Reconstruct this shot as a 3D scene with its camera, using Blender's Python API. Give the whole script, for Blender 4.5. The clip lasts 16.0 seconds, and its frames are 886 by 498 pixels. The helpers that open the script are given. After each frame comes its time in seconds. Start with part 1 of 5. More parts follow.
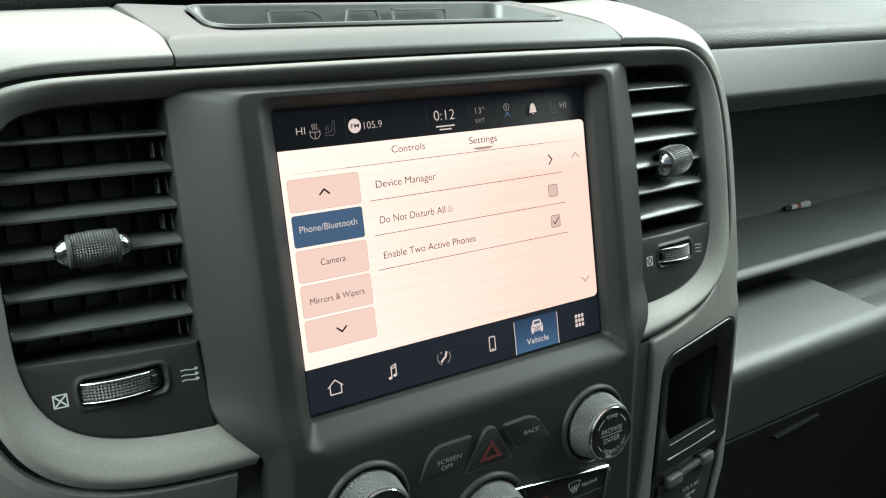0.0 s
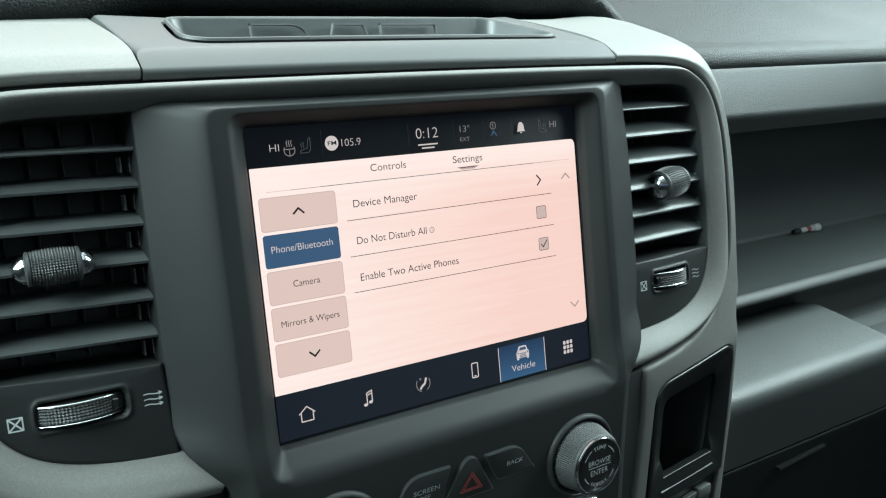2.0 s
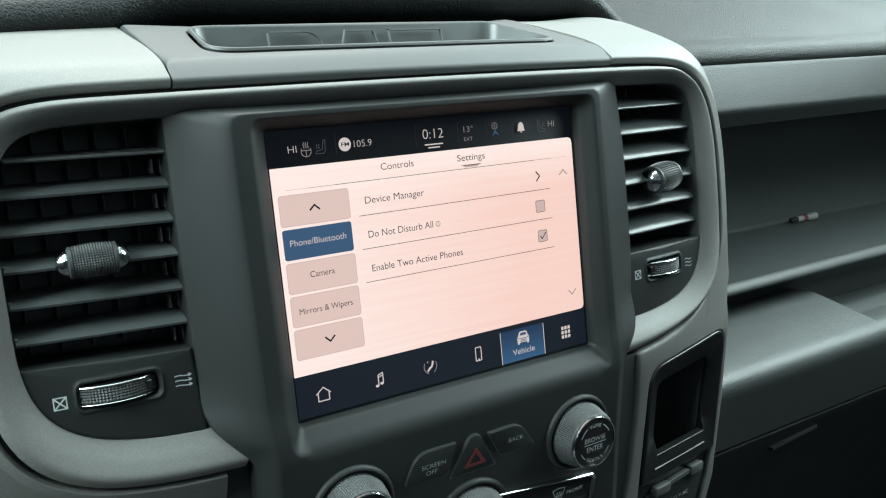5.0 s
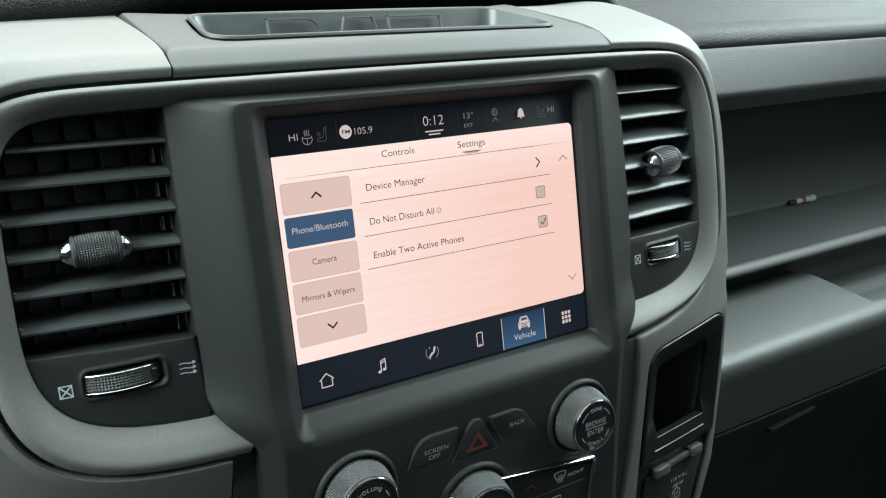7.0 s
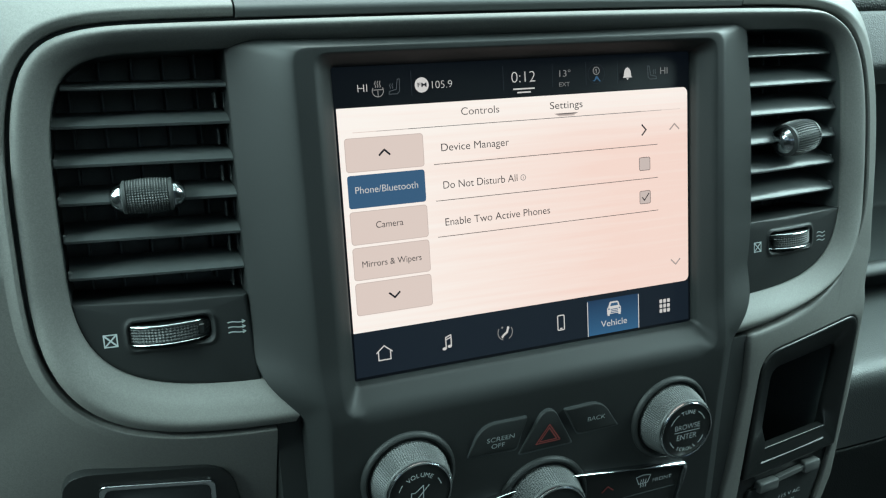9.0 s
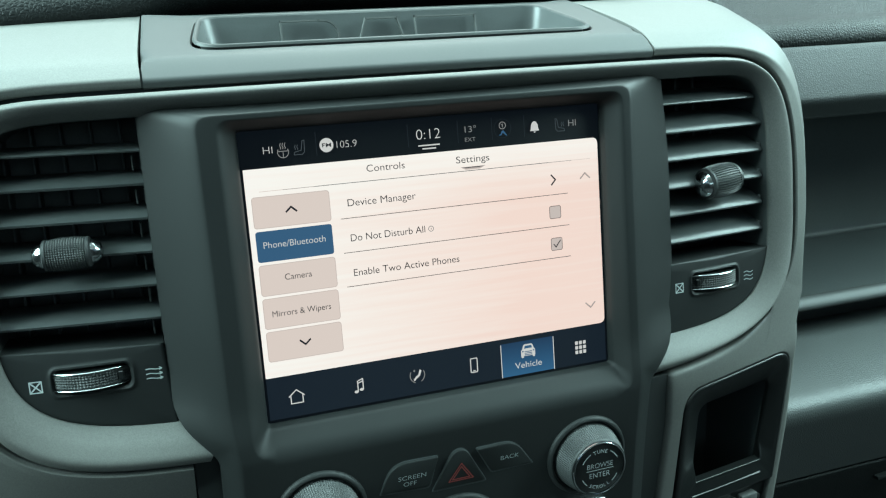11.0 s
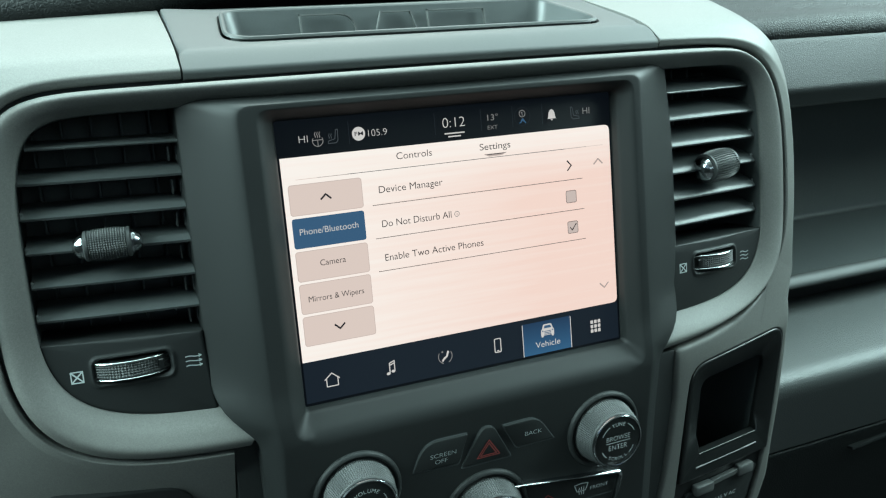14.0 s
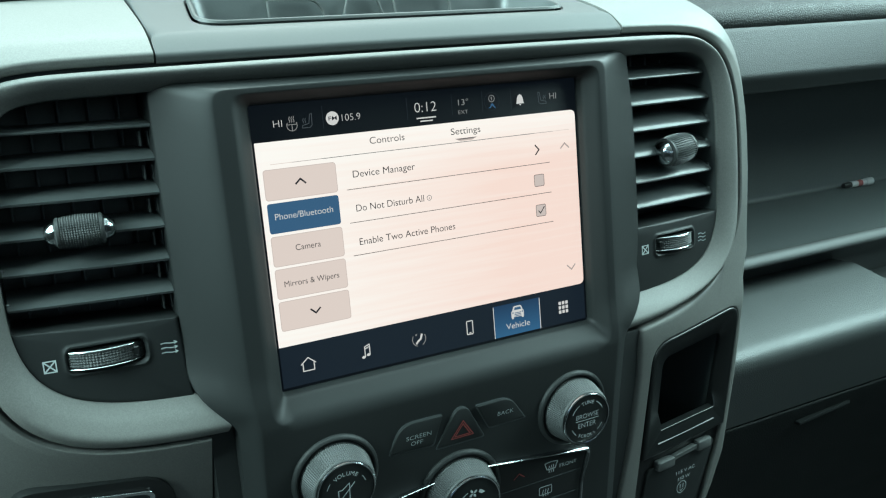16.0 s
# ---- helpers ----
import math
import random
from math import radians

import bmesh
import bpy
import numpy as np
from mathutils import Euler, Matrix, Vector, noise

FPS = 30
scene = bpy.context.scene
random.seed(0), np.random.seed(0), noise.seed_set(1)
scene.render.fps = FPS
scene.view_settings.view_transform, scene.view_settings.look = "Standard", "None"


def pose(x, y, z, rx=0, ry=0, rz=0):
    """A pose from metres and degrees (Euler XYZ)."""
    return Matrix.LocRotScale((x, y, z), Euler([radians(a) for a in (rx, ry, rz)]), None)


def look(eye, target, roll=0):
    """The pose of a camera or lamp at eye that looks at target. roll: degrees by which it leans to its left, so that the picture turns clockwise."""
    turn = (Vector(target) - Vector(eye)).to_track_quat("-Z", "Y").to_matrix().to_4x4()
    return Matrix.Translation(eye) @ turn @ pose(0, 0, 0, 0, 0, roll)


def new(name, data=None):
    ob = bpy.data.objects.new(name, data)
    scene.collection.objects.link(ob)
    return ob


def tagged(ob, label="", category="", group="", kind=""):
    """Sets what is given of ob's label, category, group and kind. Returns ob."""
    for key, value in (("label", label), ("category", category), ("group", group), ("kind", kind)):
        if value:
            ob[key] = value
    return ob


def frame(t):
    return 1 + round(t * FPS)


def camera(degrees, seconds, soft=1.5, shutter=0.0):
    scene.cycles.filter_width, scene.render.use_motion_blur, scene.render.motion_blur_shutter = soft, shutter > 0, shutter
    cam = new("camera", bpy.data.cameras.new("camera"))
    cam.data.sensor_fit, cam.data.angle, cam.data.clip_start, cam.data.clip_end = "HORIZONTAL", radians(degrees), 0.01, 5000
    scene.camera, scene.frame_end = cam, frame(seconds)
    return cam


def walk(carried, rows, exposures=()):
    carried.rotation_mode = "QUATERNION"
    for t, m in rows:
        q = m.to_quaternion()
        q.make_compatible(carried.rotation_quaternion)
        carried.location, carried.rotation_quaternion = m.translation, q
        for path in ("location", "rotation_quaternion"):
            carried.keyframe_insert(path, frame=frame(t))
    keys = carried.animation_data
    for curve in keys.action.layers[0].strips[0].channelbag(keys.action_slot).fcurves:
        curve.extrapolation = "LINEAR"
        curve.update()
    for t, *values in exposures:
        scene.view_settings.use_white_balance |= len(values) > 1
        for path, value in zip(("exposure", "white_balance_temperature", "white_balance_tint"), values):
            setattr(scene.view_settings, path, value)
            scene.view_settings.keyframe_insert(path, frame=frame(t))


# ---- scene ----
# The dash face leans back by TILT; all dash parts are laid out in its own axes
# (x to the passenger side, y into the dash, z up along the face) and set in place by DASH.
TILT = 12.0
DASH = pose(0, 0, 0.78, -TILT, 0, 0)

cam = camera(54.1, 16.0, soft=1.2)
# seconds, x, y, z, yaw, pitch, roll in the dash's axes
PATH_ROWS = [
    (0, -0.1437, -0.3360, 0.0023, -33.20, -7.83, -6.02),
    (0.5, -0.1239, -0.3152, -0.0034, -32.83, -6.77, -5.74),
    (1, -0.1210, -0.3201, -0.0025, -33.05, -7.01, -5.28),
    (1.5, -0.1213, -0.3283, -0.0006, -32.93, -6.77, -5.01),
    (2, -0.1226, -0.3328, 0.0018, -32.26, -6.68, -5.26),
    (2.5, -0.1205, -0.3393, 0.0047, -31.72, -6.45, -5.96),
    (3, -0.1201, -0.3465, 0.0069, -31.60, -6.65, -6.01),
    (3.5, -0.1238, -0.3505, 0.0072, -31.63, -6.90, -5.79),
    (4, -0.1297, -0.3534, 0.0070, -31.67, -7.23, -5.57),
    (6.5, -0.1395, -0.3616, 0.0095, -31.78, -7.94, -5.80),
    (7, -0.1392, -0.3590, 0.0098, -31.71, -8.61, -5.90),
    (7.5, -0.1410, -0.3606, 0.0105, -31.60, -8.96, -5.86),
    (8, -0.1364, -0.3460, 0.0020, -30.23, -9.14, -5.15),
    (8.2, -0.1310, -0.3312, 0.0032, -28.67, -9.57, -4.50),
    (10.3, -0.0383, -0.3716, 0.0209, -15.22, -10.81, -3.58),
    (10.5, -0.0374, -0.3744, 0.0240, -16.23, -10.86, -3.84),
    (11, -0.0388, -0.3791, 0.0241, -18.42, -9.83, -4.20),
    (11.5, -0.0451, -0.3784, 0.0236, -19.52, -9.15, -4.20),
    (12, -0.0500, -0.3779, 0.0221, -20.03, -9.10, -4.17),
    (12.5, -0.0555, -0.3809, 0.0227, -20.60, -9.24, -4.24),
    (13, -0.0622, -0.3773, 0.0210, -20.90, -9.45, -4.28),
    (13.5, -0.0678, -0.3819, 0.0224, -21.68, -9.71, -4.29),
    (14, -0.0827, -0.3785, 0.0217, -22.45, -10.04, -4.76),
    (14.5, -0.0978, -0.3817, 0.0218, -23.55, -10.74, -5.55),
    (15, -0.1010, -0.3806, 0.0203, -25.34, -10.87, -5.48),
    (15.5, -0.0999, -0.3798, 0.0219, -26.10, -11.17, -5.56),
    (16, -0.0999, -0.3764, 0.0190, -26.47, -10.78, -4.82),
]
walk(cam, [(t, DASH @ pose(x, y, z, 90 + pitch, 0, yaw) @ pose(0, 0, 0, 0, 0, roll)) for t, x, y, z, yaw, pitch, roll in PATH_ROWS],
     exposures=[(0.0, 0.25, 7000, 17), (0.3, -0.1, 7000, 19), (0.6, -0.16, 6950, 18), (0.9, -0.1, 6700, 15), (1.5, 0.0, 6400, 12), (4.0, 0.0, 6350, 11),
                (6.5, -0.05, 6650, 16), (7.5, -0.05, 6600, 15), (8.2, 0.0, 6350, 9), (10.3, 0.05, 5880, -4), (11.0, 0.05, 5880, -4), (13.0, 0.02, 6080, 1), (14.7, 0.02, 6050, 0), (16.0, 0.1, 5900, -3)])

# ---- daylight: an overcast sky through the windows ----
world = bpy.data.worlds.new("world")
scene.world = world
world.use_nodes = True
wn = world.node_tree.nodes
sky = wn.new("ShaderNodeTexSky")
sky.sky_type, sky.sun_disc = "NISHITA", False
sky.sun_elevation, sky.sun_rotation = radians(50), radians(20)
sky.dust_density = 4.0
world.node_tree.links.new(sky.outputs[0], wn["Background"].inputs[0])
wn["Background"].inputs[1].default_value = 0.07
sun_data = bpy.data.lights.new("sun", "SUN")
sun_data.energy, sun_data.angle, sun_data.color = 0.8, radians(20), (1.0, 0.96, 0.9)
sun = new("sun", sun_data)
sun.matrix_world = pose(0, 0, 5, 40, 0, 160)


def window_light(name, m, sx, sy, watts, color=(0.79, 1.0, 0.965)):
    """An area lamp in a window opening, for the sky behind it."""
    d = bpy.data.lights.new(name, "AREA")
    d.shape, d.size, d.size_y, d.energy, d.color = "RECTANGLE", sx, sy, watts, color
    ob = new(name, d)
    ob.matrix_world = m
    return ob


window_light("windshield_light", look((0.12, 0.22, 1.42), (0.12, 0.0, 0.70)), 1.6, 0.80, 21.5)
window_light("side_light", look((-0.84, 0.10, 1.26), (0.0, 0.05, 0.70)), 0.95, 0.46, 31)
window_light("rear_light", look((0.1, -1.80, 1.30), (0.2, 0.0, 0.72)), 1.2, 0.36, 1.5)
window_light("far_side_light", look((1.04, -0.04, 1.27), (0.4, 0.10, 0.62)), 0.95, 0.46, 23)

# ---- materials ----
def material(name, color, rough=0.5, metal=0.0, emit=0.0):
    m = bpy.data.materials.new(name)
    m.use_nodes = True
    b = m.node_tree.nodes["Principled BSDF"]
    b.inputs["Base Color"].default_value = (*color, 1)
    b.inputs["Roughness"].default_value = rough
    b.inputs["Metallic"].default_value = metal
    if emit:
        b.inputs["Emission Color"].default_value = (*color, 1)
        b.inputs["Emission Strength"].default_value = emit
    return m


def node(m, kind, **values):
    n = m.node_tree.nodes.new(kind)
    for key, value in values.items():
        n.inputs[key.replace("_", " ")].default_value = value
    return n


def wire(m, a, b):
    m.node_tree.links.new(a, b)


def surface(m, color, scale, amount, bump=0.0, bump_scale=2000.0, rough=None, cells=False, depth=0.0002, flake=0.0):
    """Two scales of variation in colour and gloss, and a fine relief."""
    b = m.node_tree.nodes["Principled BSDF"]
    co = node(m, "ShaderNodeTexCoord")
    big = node(m, "ShaderNodeTexNoise", Scale=scale, Detail=4.0)
    fine = node(m, "ShaderNodeTexNoise", Scale=bump_scale * 0.6, Detail=2.0)
    for n in (big, fine):
        wire(m, co.outputs["Object"], n.inputs["Vector"])
    mix = node(m, "ShaderNodeMix")
    mix.data_type = "RGBA"
    mix.inputs[6].default_value = (*[c * (1 - amount) for c in color], 1)
    mix.inputs[7].default_value = (*[c * (1 + amount) for c in color], 1)
    add = node(m, "ShaderNodeMath")
    add.operation = "ADD"
    half = node(m, "ShaderNodeMath")
    half.operation = "MULTIPLY"
    half.inputs[1].default_value = 0.5
    wire(m, big.outputs[0], add.inputs[0])
    wire(m, fine.outputs[0], add.inputs[1])
    wire(m, add.outputs[0], half.inputs[0])
    wire(m, half.outputs[0], mix.inputs[0])
    last = mix.outputs[2]
    if flake:  # metal flakes in the paint
        cell = node(m, "ShaderNodeTexVoronoi", Scale=2200.0)
        wire(m, co.outputs["Object"], cell.inputs["Vector"])
        gain = node(m, "ShaderNodeMapRange", From_Min=0.2, To_Min=1.0 - flake, To_Max=1.0 + flake)
        wire(m, cell.outputs["Color"], gain.inputs[0])
        glint = node(m, "ShaderNodeVectorMath")
        glint.operation = "SCALE"
        wire(m, last, glint.inputs[0])
        wire(m, gain.outputs[0], glint.inputs[3])
        last = glint.outputs[0]
    wire(m, last, b.inputs["Base Color"])
    if rough:
        r = node(m, "ShaderNodeMapRange", To_Min=rough[0], To_Max=rough[1])
        wire(m, big.outputs[0], r.inputs[0])
        wire(m, r.outputs[0], b.inputs["Roughness"])
    if bump:
        if cells:
            tex = node(m, "ShaderNodeTexVoronoi", Scale=bump_scale)
            tex.feature = "DISTANCE_TO_EDGE"
            warp = node(m, "ShaderNodeTexNoise", Scale=bump_scale * 0.35, Detail=2.0)
            wire(m, co.outputs["Object"], warp.inputs["Vector"])
            push = node(m, "ShaderNodeVectorMath")
            push.operation = "SCALE"
            push.inputs[3].default_value = 1.2 / bump_scale
            wire(m, warp.outputs["Color"], push.inputs[0])
            move = node(m, "ShaderNodeVectorMath")
            move.operation = "ADD"
            wire(m, co.outputs["Object"], move.inputs[0])
            wire(m, push.outputs[0], move.inputs[1])
            wire(m, move.outputs[0], tex.inputs["Vector"])
        else:
            tex = node(m, "ShaderNodeTexNoise", Scale=bump_scale, Detail=3.0)
            wire(m, co.outputs["Object"], tex.inputs["Vector"])
        ramp = node(m, "ShaderNodeMapRange", From_Max=0.3 if cells else 1.0)
        ramp.interpolation_type = "SMOOTHSTEP" if cells else "LINEAR"
        wire(m, tex.outputs[0], ramp.inputs[0])
        bm_node = node(m, "ShaderNodeBump", Strength=bump, Distance=depth)
        wire(m, ramp.outputs[0], bm_node.inputs["Height"])
        wire(m, bm_node.outputs[0], b.inputs["Normal"])
    return m


SOFT_BLACK = surface(material("matt black plastic", (0.0155, 0.0172, 0.0172), 0.42), (0.0155, 0.0172, 0.0172), 25, 0.25, 0.25, 3500, (0.48, 0.58))
SOFT_BLACK.node_tree.nodes["Principled BSDF"].inputs["Specular IOR Level"].default_value = 0.38
BUTTON_BLACK = surface(material("button black", (0.012, 0.013, 0.013), 0.38), (0.012, 0.013, 0.013), 60, 0.2, 0.1, 4000, (0.26, 0.34))
VENT_BLACK = surface(material("vent black plastic", (0.075, 0.082, 0.082), 0.3), (0.075, 0.082, 0.082), 40, 0.3, 0.08, 3000, (0.30, 0.40))
DEEP_BLACK = surface(material("dark duct", (0.060, 0.066, 0.068), 0.6), (0.060, 0.066, 0.068), 30, 0.3)
DEEP_BLACK.node_tree.nodes["Principled BSDF"].inputs["Specular IOR Level"].default_value = 0.3
GREY_TRIM = surface(material("grey metallic paint", (0.141, 0.1415, 0.133), 0.55, 0.1), (0.141, 0.1415, 0.133), 40, 0.12, 0.25, 1500, (0.5, 0.6), flake=0.11)
CAP_GREY = surface(material("dark satin grey paint", (0.053, 0.0565, 0.0558), 0.5, 0.1), (0.053, 0.0565, 0.0558), 40, 0.12, 0.12, 2600, (0.5, 0.58), flake=0.05)
GREY_PANEL = surface(material("grey moulded panel", (0.085, 0.088, 0.086), 0.5), (0.085, 0.088, 0.086), 300, 0.2, 0.2, 3000, (0.45, 0.55))
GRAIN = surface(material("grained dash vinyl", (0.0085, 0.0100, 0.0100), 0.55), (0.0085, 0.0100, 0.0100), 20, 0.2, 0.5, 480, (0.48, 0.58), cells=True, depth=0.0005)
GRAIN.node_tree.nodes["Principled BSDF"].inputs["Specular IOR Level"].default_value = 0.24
GRAIN_FINE = surface(material("fine grained dash vinyl", (0.017, 0.0190, 0.0190), 0.5), (0.017, 0.0190, 0.0190), 15, 0.2, 0.22, 620, (0.38, 0.48), cells=True, depth=0.0004)
GRAIN_FINE.node_tree.nodes["Principled BSDF"].inputs["Specular IOR Level"].default_value = 0.35
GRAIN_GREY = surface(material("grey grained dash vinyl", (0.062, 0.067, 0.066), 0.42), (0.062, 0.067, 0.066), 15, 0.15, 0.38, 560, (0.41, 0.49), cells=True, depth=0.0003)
SHELF_BLACK = surface(material("dark shelf plastic", (0.080, 0.088, 0.088), 0.4), (0.080, 0.088, 0.088), 18, 0.25, 0.2, 900, (0.36, 0.48))
CHROME = surface(material("chrome", (0.58, 0.60, 0.61), 0.1, 1.0), (0.58, 0.60, 0.61), 80, 0.08, 0.0, 500, (0.12, 0.22))
RUBBER = surface(material("knurled rubber", (0.045, 0.048, 0.048), 0.5), (0.045, 0.048, 0.048), 200, 0.3, 0.2, 3000, (0.42, 0.55))
SILVER = surface(material("silver plastic", (0.55, 0.56, 0.56), 0.35, 0.4), (0.55, 0.56, 0.56), 300, 0.15)
PRINT = surface(material("white print", (0.48, 0.52, 0.52), 0.5), (0.48, 0.52, 0.52), 500, 0.12)
PRINT_DIM = surface(material("dim print", (0.42, 0.46, 0.46), 0.5), (0.42, 0.46, 0.46), 500, 0.12)
RED_PRINT = surface(material("red print", (0.24, 0.05, 0.045), 0.5), (0.24, 0.05, 0.045), 500, 0.15)
FABRIC = surface(material("dark seat cloth", (0.04, 0.04, 0.042), 0.9), (0.04, 0.04, 0.042), 60, 0.3, 0.5, 900)
LINER = surface(material("pale headliner", (0.45, 0.45, 0.43), 0.9), (0.45, 0.45, 0.43), 30, 0.1, 0.4, 700)
ASPHALT = surface(material("asphalt", (0.05, 0.05, 0.05), 0.9), (0.05, 0.05, 0.05), 3, 0.3, 0.5, 60)
GLASS = material("glass", (1, 1, 1), 0.0)
GLASS.node_tree.nodes["Principled BSDF"].inputs["Transmission Weight"].default_value = 1.0
GLASS.node_tree.nodes["Principled BSDF"].inputs["IOR"].default_value = 1.05


def lit(name, color, strength=1.0):
    """A lit area of the display, under its anti-glare cover."""
    m = material(name, (0.006, 0.006, 0.006), 0.45)
    b = m.node_tree.nodes["Principled BSDF"]
    b.inputs["Specular IOR Level"].default_value = 0.15
    b.inputs["Emission Color"].default_value = (*color, 1)
    b.inputs["Emission Strength"].default_value = strength
    return m


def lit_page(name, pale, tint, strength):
    """The page behind the menus: faint brushed streaks; viewing-angle paling is painted in towards its upper and
    driver's side.
    """
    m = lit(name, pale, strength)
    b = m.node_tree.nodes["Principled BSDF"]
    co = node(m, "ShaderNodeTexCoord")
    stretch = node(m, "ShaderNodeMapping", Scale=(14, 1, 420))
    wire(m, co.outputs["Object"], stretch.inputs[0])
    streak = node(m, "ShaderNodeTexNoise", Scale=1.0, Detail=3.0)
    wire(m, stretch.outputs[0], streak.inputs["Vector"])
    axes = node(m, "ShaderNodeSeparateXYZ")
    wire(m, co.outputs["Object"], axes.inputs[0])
    # the screen's brighter look from an oblique view, put into its emission colour
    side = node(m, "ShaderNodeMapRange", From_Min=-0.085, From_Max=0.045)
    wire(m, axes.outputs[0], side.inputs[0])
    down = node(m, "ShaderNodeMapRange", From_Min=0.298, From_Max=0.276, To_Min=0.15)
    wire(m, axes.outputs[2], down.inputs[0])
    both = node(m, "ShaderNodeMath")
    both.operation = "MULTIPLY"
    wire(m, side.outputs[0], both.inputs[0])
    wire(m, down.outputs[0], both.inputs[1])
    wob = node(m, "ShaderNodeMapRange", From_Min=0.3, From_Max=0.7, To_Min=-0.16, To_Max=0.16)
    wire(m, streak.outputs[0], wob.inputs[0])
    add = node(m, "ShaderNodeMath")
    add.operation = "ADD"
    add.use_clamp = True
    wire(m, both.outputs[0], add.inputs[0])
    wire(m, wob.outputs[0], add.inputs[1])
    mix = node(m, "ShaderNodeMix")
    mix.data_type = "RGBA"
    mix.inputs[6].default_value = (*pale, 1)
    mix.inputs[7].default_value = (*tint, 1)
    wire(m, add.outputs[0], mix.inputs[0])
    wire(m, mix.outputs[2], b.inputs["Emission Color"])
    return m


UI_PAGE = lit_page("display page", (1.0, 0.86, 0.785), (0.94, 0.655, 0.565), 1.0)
UI_BAR = lit("display bar", (0.0075, 0.0118, 0.0195))
UI_TOP = lit("display top bar", (0.002, 0.003, 0.005))
UI_BLUE = lit("display blue", (0.042, 0.098, 0.185))
UI_TAB = lit("display tab", (0.03, 0.09, 0.18))
axes = node(UI_TAB, "ShaderNodeSeparateXYZ")
wire(UI_TAB, node(UI_TAB, "ShaderNodeTexCoord").outputs["Object"], axes.inputs[0])
fade = node(UI_TAB, "ShaderNodeMapRange", From_Min=0.1873, From_Max=0.2042)
wire(UI_TAB, axes.outputs[2], fade.inputs[0])
blue = node(UI_TAB, "ShaderNodeMix")
blue.data_type = "RGBA"
blue.inputs[6].default_value, blue.inputs[7].default_value = (0.036, 0.105, 0.205, 1), (0.016, 0.040, 0.088, 1)
wire(UI_TAB, fade.outputs[0], blue.inputs[0])
wire(UI_TAB, blue.outputs[2], UI_TAB.node_tree.nodes["Principled BSDF"].inputs["Emission Color"])
UI_TILE = lit("display tile", (0.74, 0.565, 0.50))
UI_LINE = lit("display line", (0.17, 0.12, 0.11))
UI_PALE_LINE = lit("display pale line", (0.42, 0.32, 0.29))
UI_EDGE = lit("display tile edge", (0.60, 0.455, 0.405))
UI_BOX = lit("display check box", (0.60, 0.465, 0.42))
UI_WHITE = lit("display white", (0.62, 0.56, 0.53))
UI_DARK = lit("display dark", (0.012, 0.012, 0.016))
UI_TEXT = lit("display tile text", (0.035, 0.032, 0.034))
UI_GREY = lit("display grey", (0.075, 0.065, 0.065))
UI_DIM = lit("display dim", (0.06, 0.066, 0.072))
UI_FAINT = lit("display divider", (0.016, 0.019, 0.024))
UI_MID = lit("display mid", (0.24, 0.22, 0.21))

# ---- building helpers ----
CX = 0.087  # the middle of the centre stack


def bulge(x, k=0.37):
    """How far the face of the stack falls back to both sides."""
    return k * (x - 0.0855) ** 2


def thing(name, x=0.0, y=0.0, z=0.0, label="", category="", group="", kind=""):
    ob = new(name)
    ob.empty_display_size = 0.01
    ob.matrix_world = DASH @ pose(x, y, z)
    ob["home"] = (x, y, z)
    return tagged(ob, label, category, group, kind)


def part(name, bm, mat, parent, label="", flat=False, angle=35):
    """One mesh, laid out in the dash's axes, as a part of a thing or of a part."""
    top = parent
    while top.parent:
        top = top.parent
    home = Vector(top["home"]) if "home" in top else Vector()
    bmesh.ops.translate(bm, vec=-home, verts=bm.verts)
    me = bpy.data.meshes.new(name)
    bm.to_mesh(me)
    bm.free()
    if not flat:
        for p in me.polygons:
            p.use_smooth = True
        me.set_sharp_from_angle(angle=radians(angle))
    me.materials.append(mat)
    ob = new(name, me)
    ob.parent = parent
    return tagged(ob, label)


def loft(loops, closed=True, cap_first=False, cap_last=False, fix=True):
    """Skin over loops of equally many points."""
    bm = bmesh.new()
    rows = [[bm.verts.new(p) for p in loop] for loop in loops]
    n = len(rows[0])
    for a, b in zip(rows, rows[1:]):
        for i in range(n if closed else n - 1):
            j = (i + 1) % n
            bm.faces.new((a[i], a[j], b[j], b[i]))
    if cap_first:
        bm.faces.new(rows[0][::-1])
    if cap_last:
        bm.faces.new(rows[-1])
    if fix:
        bmesh.ops.recalc_face_normals(bm, faces=bm.faces)
    return bm


def rounded_loops(loops, radii, steps=4):
    """Round the profile at each inner loop by its radius, or by one back and one ahead."""
    arr = [np.array([tuple(p) for p in loop]) for loop in loops]
    out = [arr[0]]
    for a, b, c, r in zip(arr, arr[1:], arr[2:], radii):
        if r == 0:
            out.append(b)
            continue
        rb, ra = r if isinstance(r, tuple) else (r, r)
        back, ahead = a - b, c - b
        lb, la = np.linalg.norm(back, axis=1, keepdims=True), np.linalg.norm(ahead, axis=1, keepdims=True)
        p = b + back / np.maximum(lb, 1e-9) * np.minimum(rb, lb * 0.45)
        q = b + ahead / np.maximum(la, 1e-9) * np.minimum(ra, la * 0.45)
        for s in range(steps + 1):
            u = s / steps
            out.append((1 - u) ** 2 * p + 2 * u * (1 - u) * b + u * u * q)
    out.append(arr[-1])
    return [[tuple(p) for p in loop] for loop in out]


